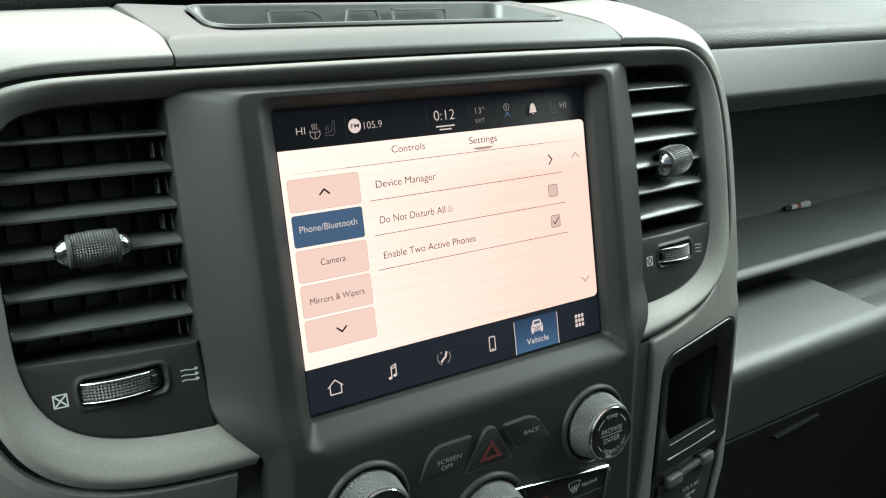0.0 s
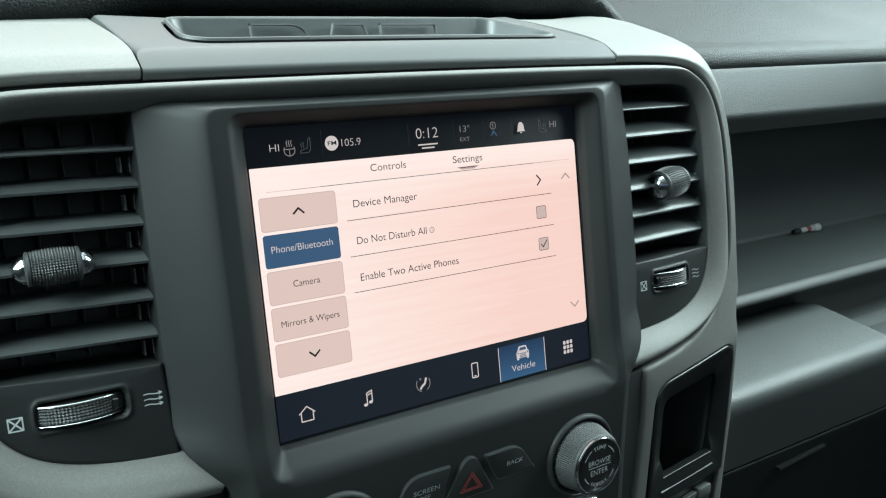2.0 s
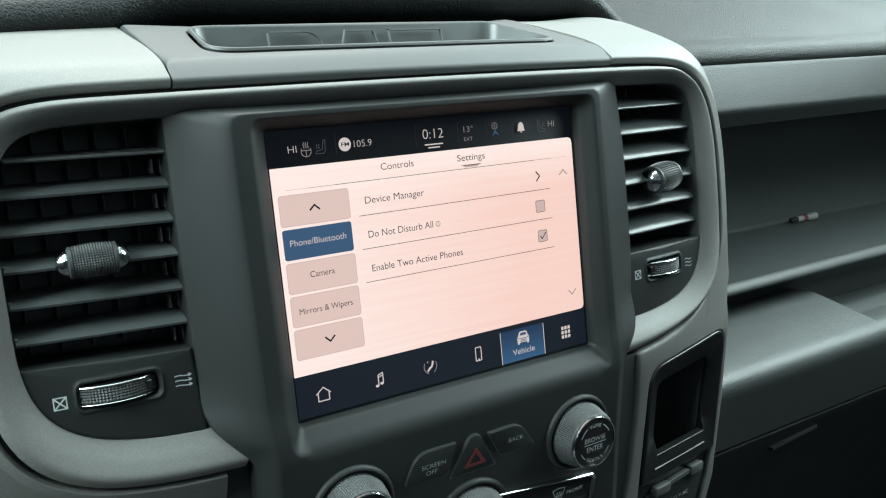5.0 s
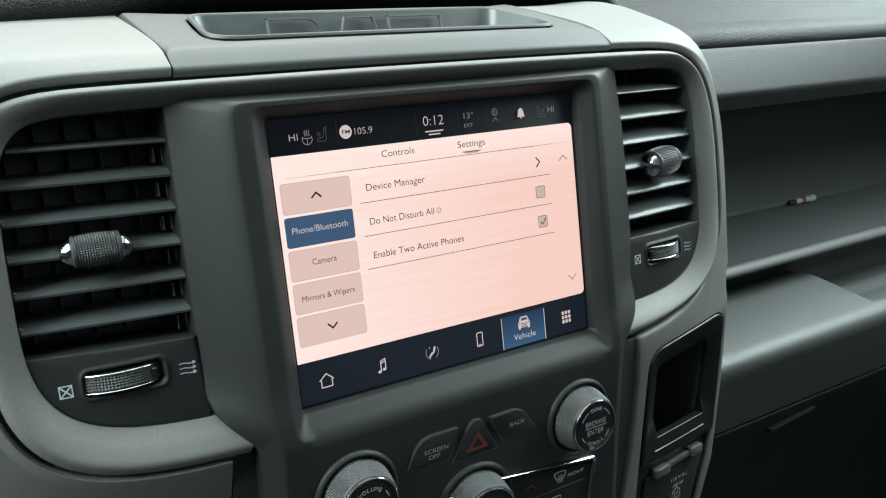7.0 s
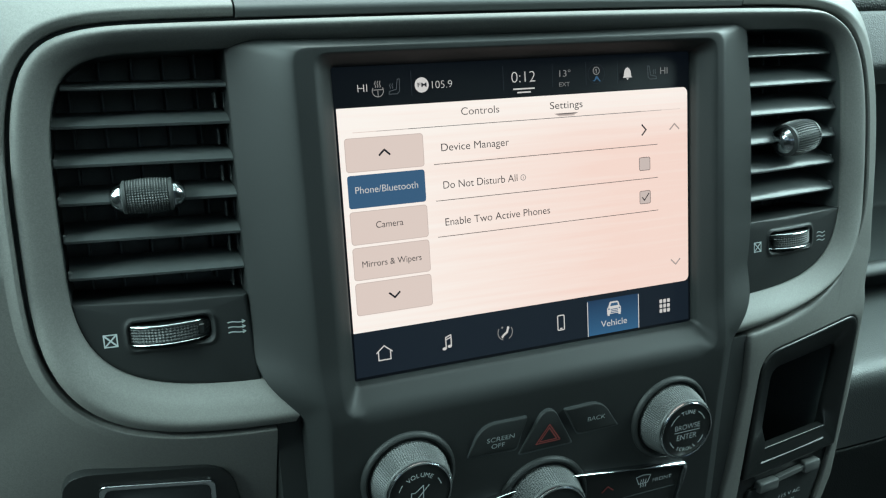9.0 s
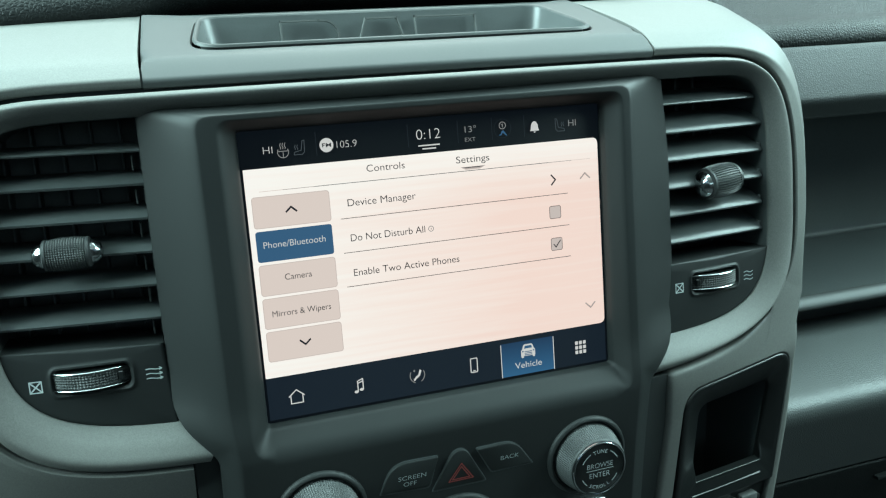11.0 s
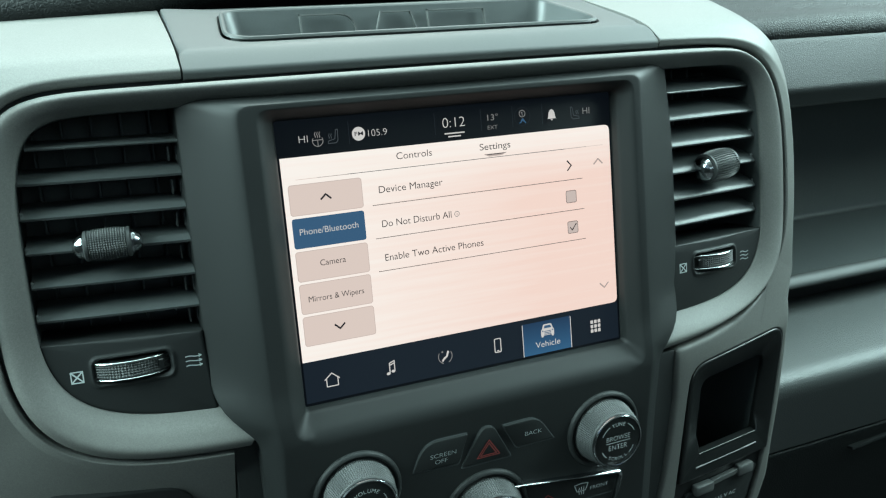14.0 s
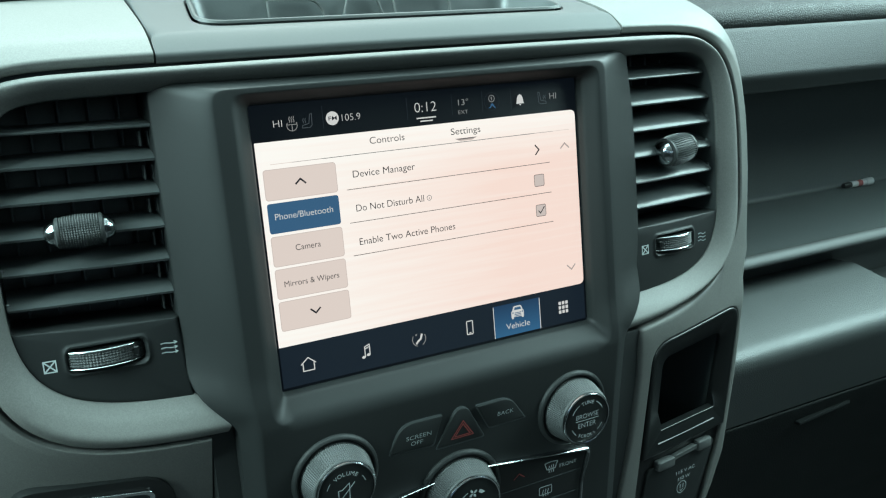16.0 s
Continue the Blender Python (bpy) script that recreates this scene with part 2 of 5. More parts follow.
def box(bm, x0, x1, y0, y1, z0, z1, bevel=0.0, segments=2):
    made = bmesh.ops.create_cube(bm, size=1.0, matrix=Matrix.LocRotScale(((x0 + x1) / 2, (y0 + y1) / 2, (z0 + z1) / 2), None, (x1 - x0, y1 - y0, z1 - z0)))
    if bevel:
        bmesh.ops.bevel(bm, geom=list({e for v in made["verts"] for e in v.link_edges}), offset=bevel, segments=segments, affect="EDGES", profile=0.6)
    return bm


def lathe(profile, centre, steps=64, axis="y", knurl=None, ribs=False):
    """Turn (radius, height) pairs; heights run towards the viewer. knurl: first and last row of studs and their height; ribs: ridges in place of studs"""
    loops = []
    for k, (r, h) in enumerate(profile):
        loop = []
        for i in range(steps):
            a = 2 * math.pi * i / steps
            rr = r
            if knurl and knurl[0] <= k <= knurl[1] and (i % 4 < 2 if ribs else i % 2 and (k - knurl[0]) % 2):
                rr += knurl[2]
            elif knurl and not ribs and knurl[0] <= k <= knurl[1] and (k - knurl[0]) % 2:
                rr += knurl[2] * 0.15
            if axis == "y":
                loop.append((centre[0] + rr * math.cos(a), centre[1] - h, centre[2] + rr * math.sin(a)))
            elif axis == "x":
                loop.append((centre[0] + h, centre[1] + rr * math.cos(a), centre[2] + rr * math.sin(a)))
            else:
                loop.append((centre[0] + rr * math.cos(a), centre[1] + rr * math.sin(a), centre[2] + h))
        loops.append(loop)
    return loft(loops, cap_first=profile[0][0] > 1e-5, cap_last=profile[-1][0] > 1e-5)


def round_rect(x0, x1, z0, z1, r, n=6):
    """Outline, anticlockwise."""
    out = []
    for cx, cz, a0 in ((x1 - r, z1 - r, 0), (x0 + r, z1 - r, 90), (x0 + r, z0 + r, 180), (x1 - r, z0 + r, 270)):
        for i in range(n + 1):
            a = radians(a0 + 90 * i / n)
            out.append((cx + r * math.cos(a), cz + r * math.sin(a)))
    return out


def round_poly(points, r, n=5):
    """A polygon with its corners rounded; r: one radius or one for each corner."""
    out = []
    m = len(points)
    for i, p in enumerate(points):
        rr = r[i] if isinstance(r, (list, tuple)) else r
        p, a, b = Vector(p), Vector(points[i - 1]), Vector(points[(i + 1) % m])
        da, db = a - p, b - p
        if rr <= 0:
            out.append(tuple(p))
            continue
        s, e = p + da.normalized() * min(rr, da.length * 0.48), p + db.normalized() * min(rr, db.length * 0.48)
        for k in range(n + 1):
            u = k / n
            out.append(tuple((1 - u) ** 2 * s + 2 * u * (1 - u) * p + u * u * e))
    return out


def matched(points, r, n=4, between=10):
    """A rounded polygon with points along its sides too, so that outlines with as many corners can be lofted."""
    m = len(points)
    corners = []
    for i, p in enumerate(points):
        p, a, b = Vector(p), Vector(points[i - 1]), Vector(points[(i + 1) % m])
        da, db = a - p, b - p
        s, e = p + da.normalized() * min(r[i], da.length * 0.48), p + db.normalized() * min(r[i], db.length * 0.48)
        corners.append([(1 - k / n) ** 2 * s + 2 * k / n * (1 - k / n) * p + (k / n) ** 2 * e for k in range(n + 1)])
    out = []
    for c, d in zip(corners, corners[1:] + corners[:1]):
        out += [tuple(q) for q in c]
        out += [tuple(c[-1].lerp(d[0], k / (between + 1))) for k in range(1, between + 1)]
    return out


def by_angle(outlines, centre, extra=96):
    """Resample outlines round one centre at the same angles, so that they can be lofted."""
    angles = [2 * math.pi * i / extra for i in range(extra)]
    for o in outlines:
        angles += [math.atan2(p[1] - centre[1], p[0] - centre[0]) % (2 * math.pi) for p in o]
    angles.sort()
    keep = [angles[0]]
    for a in angles[1:]:
        if a - keep[-1] > 0.004:
            keep.append(a)
    out = []
    for o in outlines:
        pts = np.array(o) - np.array(centre)
        nxt = np.roll(pts, -1, axis=0)
        loop = []
        for a in keep:
            d = np.array((math.cos(a), math.sin(a)))
            e = nxt - pts
            den = d[0] * e[:, 1] - d[1] * e[:, 0]
            den = np.where(abs(den) < 1e-12, 1e-12, den)
            s = (pts[:, 0] * e[:, 1] - pts[:, 1] * e[:, 0]) / den
            u = (pts[:, 0] * d[1] - pts[:, 1] * d[0]) / den
            ok = (u > -1e-6) & (u < 1 + 1e-6) & (s > 0)
            s = s[ok].max() if ok.any() else np.hypot(*pts.T).max()
            loop.append((centre[0] + s * d[0], centre[1] + s * d[1]))
        out.append(loop)
    return out


def plate(outline, front, back, round_edge=0.0008, y_of=None):
    """A flat piece with an outline in x and z, its front edge rounded."""
    cx, cz = np.mean(outline, axis=0)
    f = y_of or (lambda x, z: 0.0)

    def at(shrink, y):
        out = []
        for x, z in outline:
            d = math.hypot(x - cx, z - cz)
            s = max(0.0, 1 - shrink / max(d, 1e-6))
            px, pz = cx + (x - cx) * s, cz + (z - cz) * s
            out.append((px, y + f(px, pz), pz))
        return out

    r = round_edge
    loops = [at(0, back), at(0, front + r), at(r * 0.3, front + r * 0.3), at(r, front)]
    return loft(loops, cap_first=True, cap_last=True)


def ribbon(bm, pts, w, y, closed=False, rise=0.00005):
    """A drawn line of width w, a hair proud of the face at y."""
    seq = [Vector(p) for p in pts]
    pairs = list(zip(seq, seq[1:])) + ([(seq[-1], seq[0])] if closed else [])
    for a, b in pairs:
        d = (b - a).normalized() * (w / 2)
        n = Vector((-d.y, d.x))
        a2, b2 = a - d * 0.6, b + d * 0.6
        q = [(a2 + n), (a2 - n), (b2 - n), (b2 + n)]
        bm.faces.new([bm.verts.new((p.x, y - rise, p.y)) for p in q])
    return bm


def fill(bm, outline, y):
    bm.faces.new([bm.verts.new((x, y, z)) for x, z in outline])
    return bm


def arc(cx, cz, r, a0, a1, n=14):
    return [(cx + r * math.cos(radians(a0 + (a1 - a0) * i / n)), cz + r * math.sin(radians(a0 + (a1 - a0) * i / n))) for i in range(n + 1)]


def lettering(name, body, x, z, mat, parent, y, width=None, height=None, align="LEFT", lean=0.0, label="", y_of=None, turn=0.0, bold=0.0):
    """Words in the built-in font, on the face at y; width: from the first to the last letter; height: of a capital."""
    c = bpy.data.curves.new(name, "FONT")
    c.body, c.align_x, c.align_y, c.size = body, "LEFT", "BOTTOM_BASELINE", 1.0
    c.offset = bold
    tmp = new("tmp_text", c)
    me = bpy.data.meshes.new_from_object(tmp)
    bpy.data.objects.remove(tmp)
    bm = bmesh.new()
    bm.from_mesh(me)
    bpy.data.meshes.remove(me)
    xs, zs = [v.co.x for v in bm.verts], [v.co.y for v in bm.verts]
    w0, x0 = max(xs) - min(xs), min(xs)
    sx = width / w0 if width else height / 0.73
    sz = height / 0.73 if height else sx
    shift = {"LEFT": 0.0, "CENTER": -w0 * sx / 2, "RIGHT": -w0 * sx}[align]
    ca, sa = math.cos(radians(turn)), math.sin(radians(turn))
    for v in bm.verts:
        u, h = (v.co.x - x0) * sx + shift, v.co.y * sz
        u += lean * h
        px, pz = x + u * ca - h * sa, z + u * sa + h * ca
        v.co = (px, y + (y_of(px, pz) if y_of else 0.0), pz)
    bmesh.ops.recalc_face_normals(bm, faces=bm.faces)
    if bm.faces and sum(f.normal.y for f in bm.faces) > 0:
        bmesh.ops.reverse_faces(bm, faces=bm.faces)
    return part(name, bm, mat, parent, label, flat=True)


def frame_outline(a, z_top, z_bottom, nt, mt, nb, mb, n=180, z_mid=-0.05, cx=CX, nr=None, mr=None, nl=None):
    """The outline of the surround: squarer corners above, long soft ones below, longest on the passenger side. Starts at the bottom middle and runs to the passenger side, anticlockwise."""
    out = []
    for i in range(n):
        t = 2 * math.pi * i / n - math.pi / 2
        c, s = math.cos(t), math.sin(t)
        u = math.copysign(1 - (1 - abs(c)) ** 2.2, c)
        up = s >= 0
        b, p, q = (z_top - z_mid, nt, mt) if up else (z_mid - z_bottom, nb, mb)
        if nr and not up and c > 0:
            p, q = nr, mr
        if nl and up and c < 0:
            p = nl
        h = b * max(0.0, 1 - abs(u) ** p) ** (1 / q)
        out.append((cx + a * u, z_mid + (h if up else -h)))
    return out


# ---- the cab that closes the place ----
def slab(name, x0, x1, y0, y1, z0, z1, mat, label, category, kind="structure"):
    bm = box(bmesh.new(), x0, x1, y0, y1, z0, z1, 0.01)
    me = bpy.data.meshes.new(name)
    bm.to_mesh(me)
    bm.free()
    me.materials.append(mat)
    return tagged(new(name, me), label, category, kind=kind)


slab("ground", -400, 400, -400, 400, -0.72, -0.62, ASPHALT, "grey asphalt ground outside the truck", "ground")
slab("floor", -0.9, 1.1, -1.9, 0.9, -0.06, 0.0, FABRIC, "dark carpeted cab floor", "floor")
slab("ceiling", -0.8, 1.0, -1.8, -0.22, 1.52, 1.56, LINER, "pale cloth headliner of the cab", "ceiling")
slab("wall_west", -0.93, -0.87, -1.9, 0.9, 0.0, 1.0, SOFT_BLACK, "black door panel below the driver's window", "wall")
slab("wall_east", 1.07, 1.13, -1.9, 0.9, 0.0, 1.0, SOFT_BLACK, "black door panel below the passenger's window", "wall")
slab("wall_south", -0.9, 1.1, -1.95, -1.88, 0.0, 1.20, FABRIC, "dark rear wall of the cab below its window", "wall")
slab("wall_north", -0.9, 1.1, 0.86, 0.92, 0.0, 0.98, SOFT_BLACK, "black firewall below the windshield", "wall")
for name, x in (("pillar_west", -0.9), ("pillar_east", 1.04)):
    slab(name, x, x + 0.07, -1.05, -0.9, 1.0, 1.54, LINER, "pale lined door pillar", "pillar")

# ---- the dashboard on both sides of the stack ----
def dash_sheet(profile, xs, shift=None, thick=0.0):
    """A profile of (y, z) drawn along x; shift(x, y, z) bends it."""
    loops = []
    for x in xs:
        loops.append([(x, *(shift(x, y, z) if shift else (y, z))) for y, z in profile])
    return loft(loops, closed=False)


def smooth_profile(points, r=0.012, n=5):
    out = [points[0]]
    for a, p, b in zip(points, points[1:], points[2:]):
        a, p, b = Vector(a), Vector(p), Vector(b)
        da, db = a - p, b - p
        s, e = p + da.normalized() * min(r, da.length * 0.45), p + db.normalized() * min(r, db.length * 0.45)
        for k in range(n + 1):
            u = k / n
            out.append(tuple((1 - u) ** 2 * s + 2 * u * (1 - u) * p + u * u * e))
    out.append(points[-1])
    return out


def step(a, b, x):
    t = min(1.0, max(0.0, (x - a) / (b - a)))
    return t * t * (3 - 2 * t)


dashboard = thing("dashboard", 0.5, 0.3, -0.3, "dark grey grained vinyl dashboard with open passenger shelf", "dashboard", kind="structure")

# padded top, over the stack and down to the seam on the passenger side
XS = [-0.75 + 0.02 * i for i in range(90)]


def pad_bend(x, y, z):
    low = step(0.27, 0.36, x)
    k = min(1.0, max(0.0, 1 - (y - 0.115) / 0.16))
    left = 0.0085 * step(0.0, 0.03, -x) + 0.085 * max(0.0, -0.029 - x)
    return y + 0.010 * low * k, z - 0.0475 * low * k - left * k


pad = smooth_profile([(0.16, 0.060), (0.128, 0.0775), (0.107, 0.0800), (0.0955, 0.0910), (0.102, 0.1055), (0.145, 0.1200), (0.25, 0.150), (0.62, 0.235)], 0.030, 10)
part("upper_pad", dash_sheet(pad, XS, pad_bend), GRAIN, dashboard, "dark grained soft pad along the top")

XP = [0.295 + 0.02 * i for i in range(42)]
band = smooth_profile([(0.150, 0.044), (0.1105, 0.0425), (0.1080, 0.0405), (0.0990, 0.0035), (0.106, -0.0085), (0.150, -0.004), (0.27, 0.012)], 0.0035)
part("fascia_band", dash_sheet(band, XP), GRAIN_FINE, dashboard, "grained band below the pad seam")

shelf = smooth_profile([(0.27, 0.02), (0.268, -0.128), (0.150, -0.153), (0.140, -0.1415), (0.127, -0.1385), (0.1205, -0.148), (0.150, -0.156), (0.164, -0.172), (0.175, -0.235)], 0.005)
part("shelf", dash_sheet(shelf[:8], XP), SHELF_BLACK, dashboard, "dark back wall and floor of the open storage shelf")
part("shelf_lip", dash_sheet(shelf[7:], XP), CAP_GREY, dashboard, "raised grey lip along the shelf")

# the ledge over the glove box: a flat top that drops into a tray further along
def cut(y):
    """Where the flat top ends and the tray begins."""
    return 0.563 + 0.1 * max(0.0, y - 0.13)


loops = []
for i in range(16):
    u = i / 15
    row = []
    for y, z in smooth_profile([(0.172, -0.1690), (0.140, -0.1684), (0.134, -0.1686), (0.0575, -0.1930), (0.0950, -0.2610)], 0.018, 10):
        row.append((0.295 + (cut(max(0.085, y)) - 0.295) * u, y, z))
    loops.append(row)
last = loops[-1]
sunk = []
for x, y, z in last:
    f = step(0.084, 0.094, y) * step(-0.200, -0.196, z)
    sunk.append((x + 0.012 * f + 0.001, y, z - 0.022 * f))
loops.append(sunk)
for k in range(1, 14):
    loops.append([(x + (1.13 - x) * k / 13, y, z) for x, y, z in sunk])
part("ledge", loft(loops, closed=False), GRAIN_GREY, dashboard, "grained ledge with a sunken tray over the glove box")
glove = smooth_profile([(0.110, -0.2615), (0.0958, -0.2634), (0.0975, -0.2690), (0.185, -0.42), (0.25, -0.56), (0.5, -0.62)], 0.003)
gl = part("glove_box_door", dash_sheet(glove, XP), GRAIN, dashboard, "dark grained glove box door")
bm = bmesh.new()
box(bm, 0.450, 0.511, 0.0985, 0.115, -0.0014, 0.0014, 0.0008)
for v in bm.verts:
    v.co.z += -0.2799 + (v.co.x - 0.450) * 0.067
part("latch", bm, SOFT_BLACK, gl, "slim black pull latch")
lower = smooth_profile([(0.16, -0.05), (0.10, -0.10), (0.10, -0.40), (0.3, -0.62)], 0.02)
part("knee_panel", dash_sheet(lower, [-0.75 + 0.05 * i for i in range(9)]), GREY_PANEL, dashboard, "plain panel under the driver's side")

# a small pen-like light lying at the back of the shelf
pen = thing("pen", 0.728, 0.2585, -0.1285, "short silver pen lying at the back of the shelf", "pen")
PEN = (0.728, 0.2585, -0.1253)
for name, prof, mat, label in (("tip", [(0.0, -0.024), (0.0026, -0.0235), (0.0032, -0.020), (0.0032, -0.013)], BUTTON_BLACK, "black tip"),
                               ("barrel", [(0.0034, -0.013), (0.0034, -0.003)], SILVER, "silver barrel"),
                               ("band", [(0.0035, -0.003), (0.0035, 0.004)], RED_PRINT, "dull red band"),
                               ("cap", [(0.0034, 0.004), (0.0034, 0.010), (0.0042, 0.011), (0.0042, 0.021), (0.003, 0.0225), (0.0, 0.0225)], SILVER, "silver cap")):
    part(name, lathe(prof, PEN, 20, "x"), mat, pen, label)

# ---- the centre stack: shell, surround, tray ----
stack = thing("centre_stack_trim", CX, 0.05, -0.3, "grey metallic trim round the centre stack", "trim")
GROOVE = dict(a=0.2125, z_top=0.0372, z_bottom=-0.1275, nt=12.5, mt=3, nb=8, mb=3, nr=4.5, mr=2.6, nl=19)
groove = frame_outline(cx=0.0895, **GROOVE)
N = len(groove)


def ring_loop(a, zt, zb, off, nt, mt, nb, mb, cx=CX, nr=None, mr=None, nl=None):
    side = lambda x, z: step(0.165, 0.19, abs(x - CX)) * step(-0.105, -0.06, z)
    return [(x, bulge(x) + (off * (1 - 0.55 * side(x, z)) if off < 0 else off), z) for x, z in frame_outline(a, zt, zb, nt, mt, nb, mb, cx=cx, nr=nr, mr=mr, nl=nl)]


def mixed(u, off):
    """Between the inner and outer outline of the surround."""
    return ring_loop(0.1963 + 0.0150 * u, 0.0258 + 0.0098 * u, -0.1085 - 0.0182 * u, off, 24 - 12 * u, 4 - u, 9 - u, 3, CX + 0.0018 + 0.0007 * u, 9 - 4.5 * u, 3 - 0.4 * u, 24 - 4 * u)


ring = [mixed(-0.02, 0.0035), mixed(-0.01, 0.0012), mixed(0.06, 0.0), mixed(0.36, -0.0054), mixed(0.74, -0.0092), mixed(0.955, -0.0066), mixed(0.97, -0.0010)]
mid = mixed(0.5, 0.0)
keep = [i for i in range(N) if not (mid[i][2] < -0.05 and -0.0215 < mid[i][0] < 0.191)]
ring = [[loop[i] for i in keep] for loop in ring]
part("surround", loft(rounded_loops(ring, (0.001, 0.0012, 0.0024, 0.0030, 0.0006)), closed=False), GREY_TRIM, stack, "grey metallic ring round vents and display")
part("vent_housing", loft([mixed(-0.03, 0.050), mixed(-0.03, 0.0025)]), VENT_BLACK, stack, "black walls of the vent opening")
part("duct_back", loft([mixed(0.0, 0.045), mixed(0.0, 0.052)], cap_last=True), DEEP_BLACK, stack, "dark space behind the vents")
floor_loop = [[loop[i] for i in keep] for loop in (mixed(0.9, 0.004), mixed(1.2, 0.004))]
part("seam_gap", loft(floor_loop, closed=False), DEEP_BLACK, stack, "dark joint round the ring")


def shell_profile(nx, nz):
    """Outward distance and depth, from the joint to the back: the top runs back flat, the side turns away soon."""
    top = [(0.0, 0.003), (0.0002, -0.0020), (0.0010, -0.0028), (0.0036, -0.0042), (0.0150, 0.0105), (0.0360, 0.078), (0.0385, 0.10)]
    side = [(0.0, 0.003), (0.0002, -0.0028), (0.0010, -0.0038), (0.0105, -0.001), (0.017, 0.006), (0.0215, 0.025), (0.0235, 0.11)]
    w = max(0.0, nz)
    return [(a[0] * w + b[0] * (1 - w), a[1] * w + b[1] * (1 - w)) for a, b in zip(top, side)]


def outward(i, loop):
    a, b = Vector(loop[i - 1]), Vector(loop[(i + 1) % len(loop)])
    d = (b - a).normalized()
    return Vector((d.y, -d.x))


SEAM_L, SEAM_R = -0.0361, 0.2055
loops = [[] for _ in range(7)]
right = [i for i in range(N) if groove[i][0] > SEAM_R and groove[i][1] > -0.098]
start = [(SEAM_R + 0.0004, groove[right[-1]][1])]
for x, z, n in [(*groove[i], outward(i, groove)) for i in right] + [(*start[0], Vector((0, 1)))]:
    if n.y < 0:
        n = Vector((1, 0))
    reach = (0.3125 - 0.0065 * step(0.045, 0.098, -z) - x) / 0.0105 if n.y == 0 else 1.0
    for k, (d, y) in enumerate(shell_profile(n.x, n.y)):
        d += (reach - 1) * 0.0105 * (1.0 if k > 2 else 0.0)
        if k == 3:
            y -= 0.0035 * step(0.045, 0.098, -z)
        if k > 3:  # fuller at the shoulder
            d *= 1 + 1.0 * max(0.0, n.x) * max(0.0, n.y)
        loops[k].append((x + n.x * d, bulge(min(x + n.x * d, 0.33)) + y, z + n.y * d))
for k, loop in enumerate(loops):  # the edge at the seam folds down
    x, y, z = loop[-1]
    loop.append((x, y + (0.003 if k < 4 else 0.0), z - (0.004 if k > 2 else 0.0)))
cap_r = rounded_loops(loops, (0.0003, 0.0006, 0.0018, (0.008, 0.030), 0.02), 8)
part("corner_cap", loft(cap_r, closed=False), GREY_TRIM, stack, "grey metallic corner cap on the passenger side")

# driver's side: the cap runs on towards the instrument hood, the panel below it down to the knee panel
left = [i for i in range(N) if groove[i][0] < SEAM_L]
gl_pts = [(SEAM_L - 0.0004, 0.0372)] + [groove[i] for i in left] + [(-0.0352, -0.1272)]
loops = [[] for _ in range(6)]
corner = Vector((-0.034, -0.03))
for k, (x, z) in enumerate(gl_pts):
    d = Vector((x, z)) - corner
    if z > 0.0:  # towards the top edge
        f = (0.0405 - corner.y) / max(d.y, 1e-6)
    else:
        f = 1e9
    f = min(f, (-0.42 - corner.x) / d.x if d.x < -1e-6 else 1e9, (-0.36 - corner.y) / d.y if d.y < -1e-6 else 1e9)
    if k == 0:
        ox, oz = x, 0.0405
    elif k == len(gl_pts) - 1:
        ox, oz = x - 0.002, -0.36
    else:
        ox, oz = corner.x + d.x * f, corner.y + d.y * f
    top = 1.0 if oz > 0.0400 else 0.0
    gn = Vector((0, 1)) if k == 0 else Vector((0, -1)) if k == len(gl_pts) - 1 else outward(left[k - 1], groove)
    low = max(0.0, -0.13 - oz)
    n = Vector((ox - x, oz - z)).normalized()
    loops[0].append((x, bulge(x) + 0.003, z))
    loops[1].append((x, bulge(x) - 0.0032 + 0.0012 * top, z))
    loops[2].append((x + gn.x * 0.0012, bulge(x) - 0.0044 + 0.0012 * top - 0.0010 * (1 - top), z + gn.y * 0.0012))
    loops[3].append((x + gn.x * 0.0038, bulge(x) - 0.0042, z + gn.y * 0.0036))
    loops[4].append((ox, bulge(ox, 0.30) - 0.0032 + 0.0137 * top + 0.50 * low, oz + 0.0116 * top))
    loops[5].append((ox + (0.0045 if k == 0 else 0.0), bulge(ox, 0.30) + 0.10, oz + 0.0366 * top))
for k, loop in enumerate(loops):  # the edge at the seam folds down
    x, y, z = loop[0]
    loop.insert(0, (x, y + (0.003 if k < 4 else 0.0), z - (0.004 if k > 2 else 0.0)))
part("driver_side_cap", loft(rounded_loops(loops, (0.0006, 0.0006, 0.0016, (0.009, 0.035)), 8), closed=False), GREY_TRIM, stack, "grey metallic cap and panel on the driver's side")

# cap in the middle with its open tray
def cap_z(y):
    return 0.0500 + (y - 0.006) * 0.315 if y < 0.09 else 0.0765


tray_hole = round_poly([(-0.0125, 0.0150), (0.1830, 0.0150), (0.1745, 0.070), (-0.0045, 0.070)], [0.016, 0.016, 0.008, 0.008], 7)
cap_edge = [(SEAM_L + 0.0005, 0.006), (SEAM_R - 0.0005, 0.006), (SEAM_R - 0.0005, 0.10), (SEAM_L + 0.0050, 0.10)]
hole, edge = by_angle([tray_hole, cap_edge], (0.0845, 0.042))


def on_cap(loop, rise=0.0, grow=0.0):
    out = []
    for x, y in loop:
        d = Vector((x - 0.0845, (y - 0.042) * 2.5))
        d = d.normalized() * grow
        x, y = x + d.x, y + d.y
        out.append((x, y + bulge(x) * max(0.0, 1 - y / 0.09), cap_z(y) + rise))
    return out


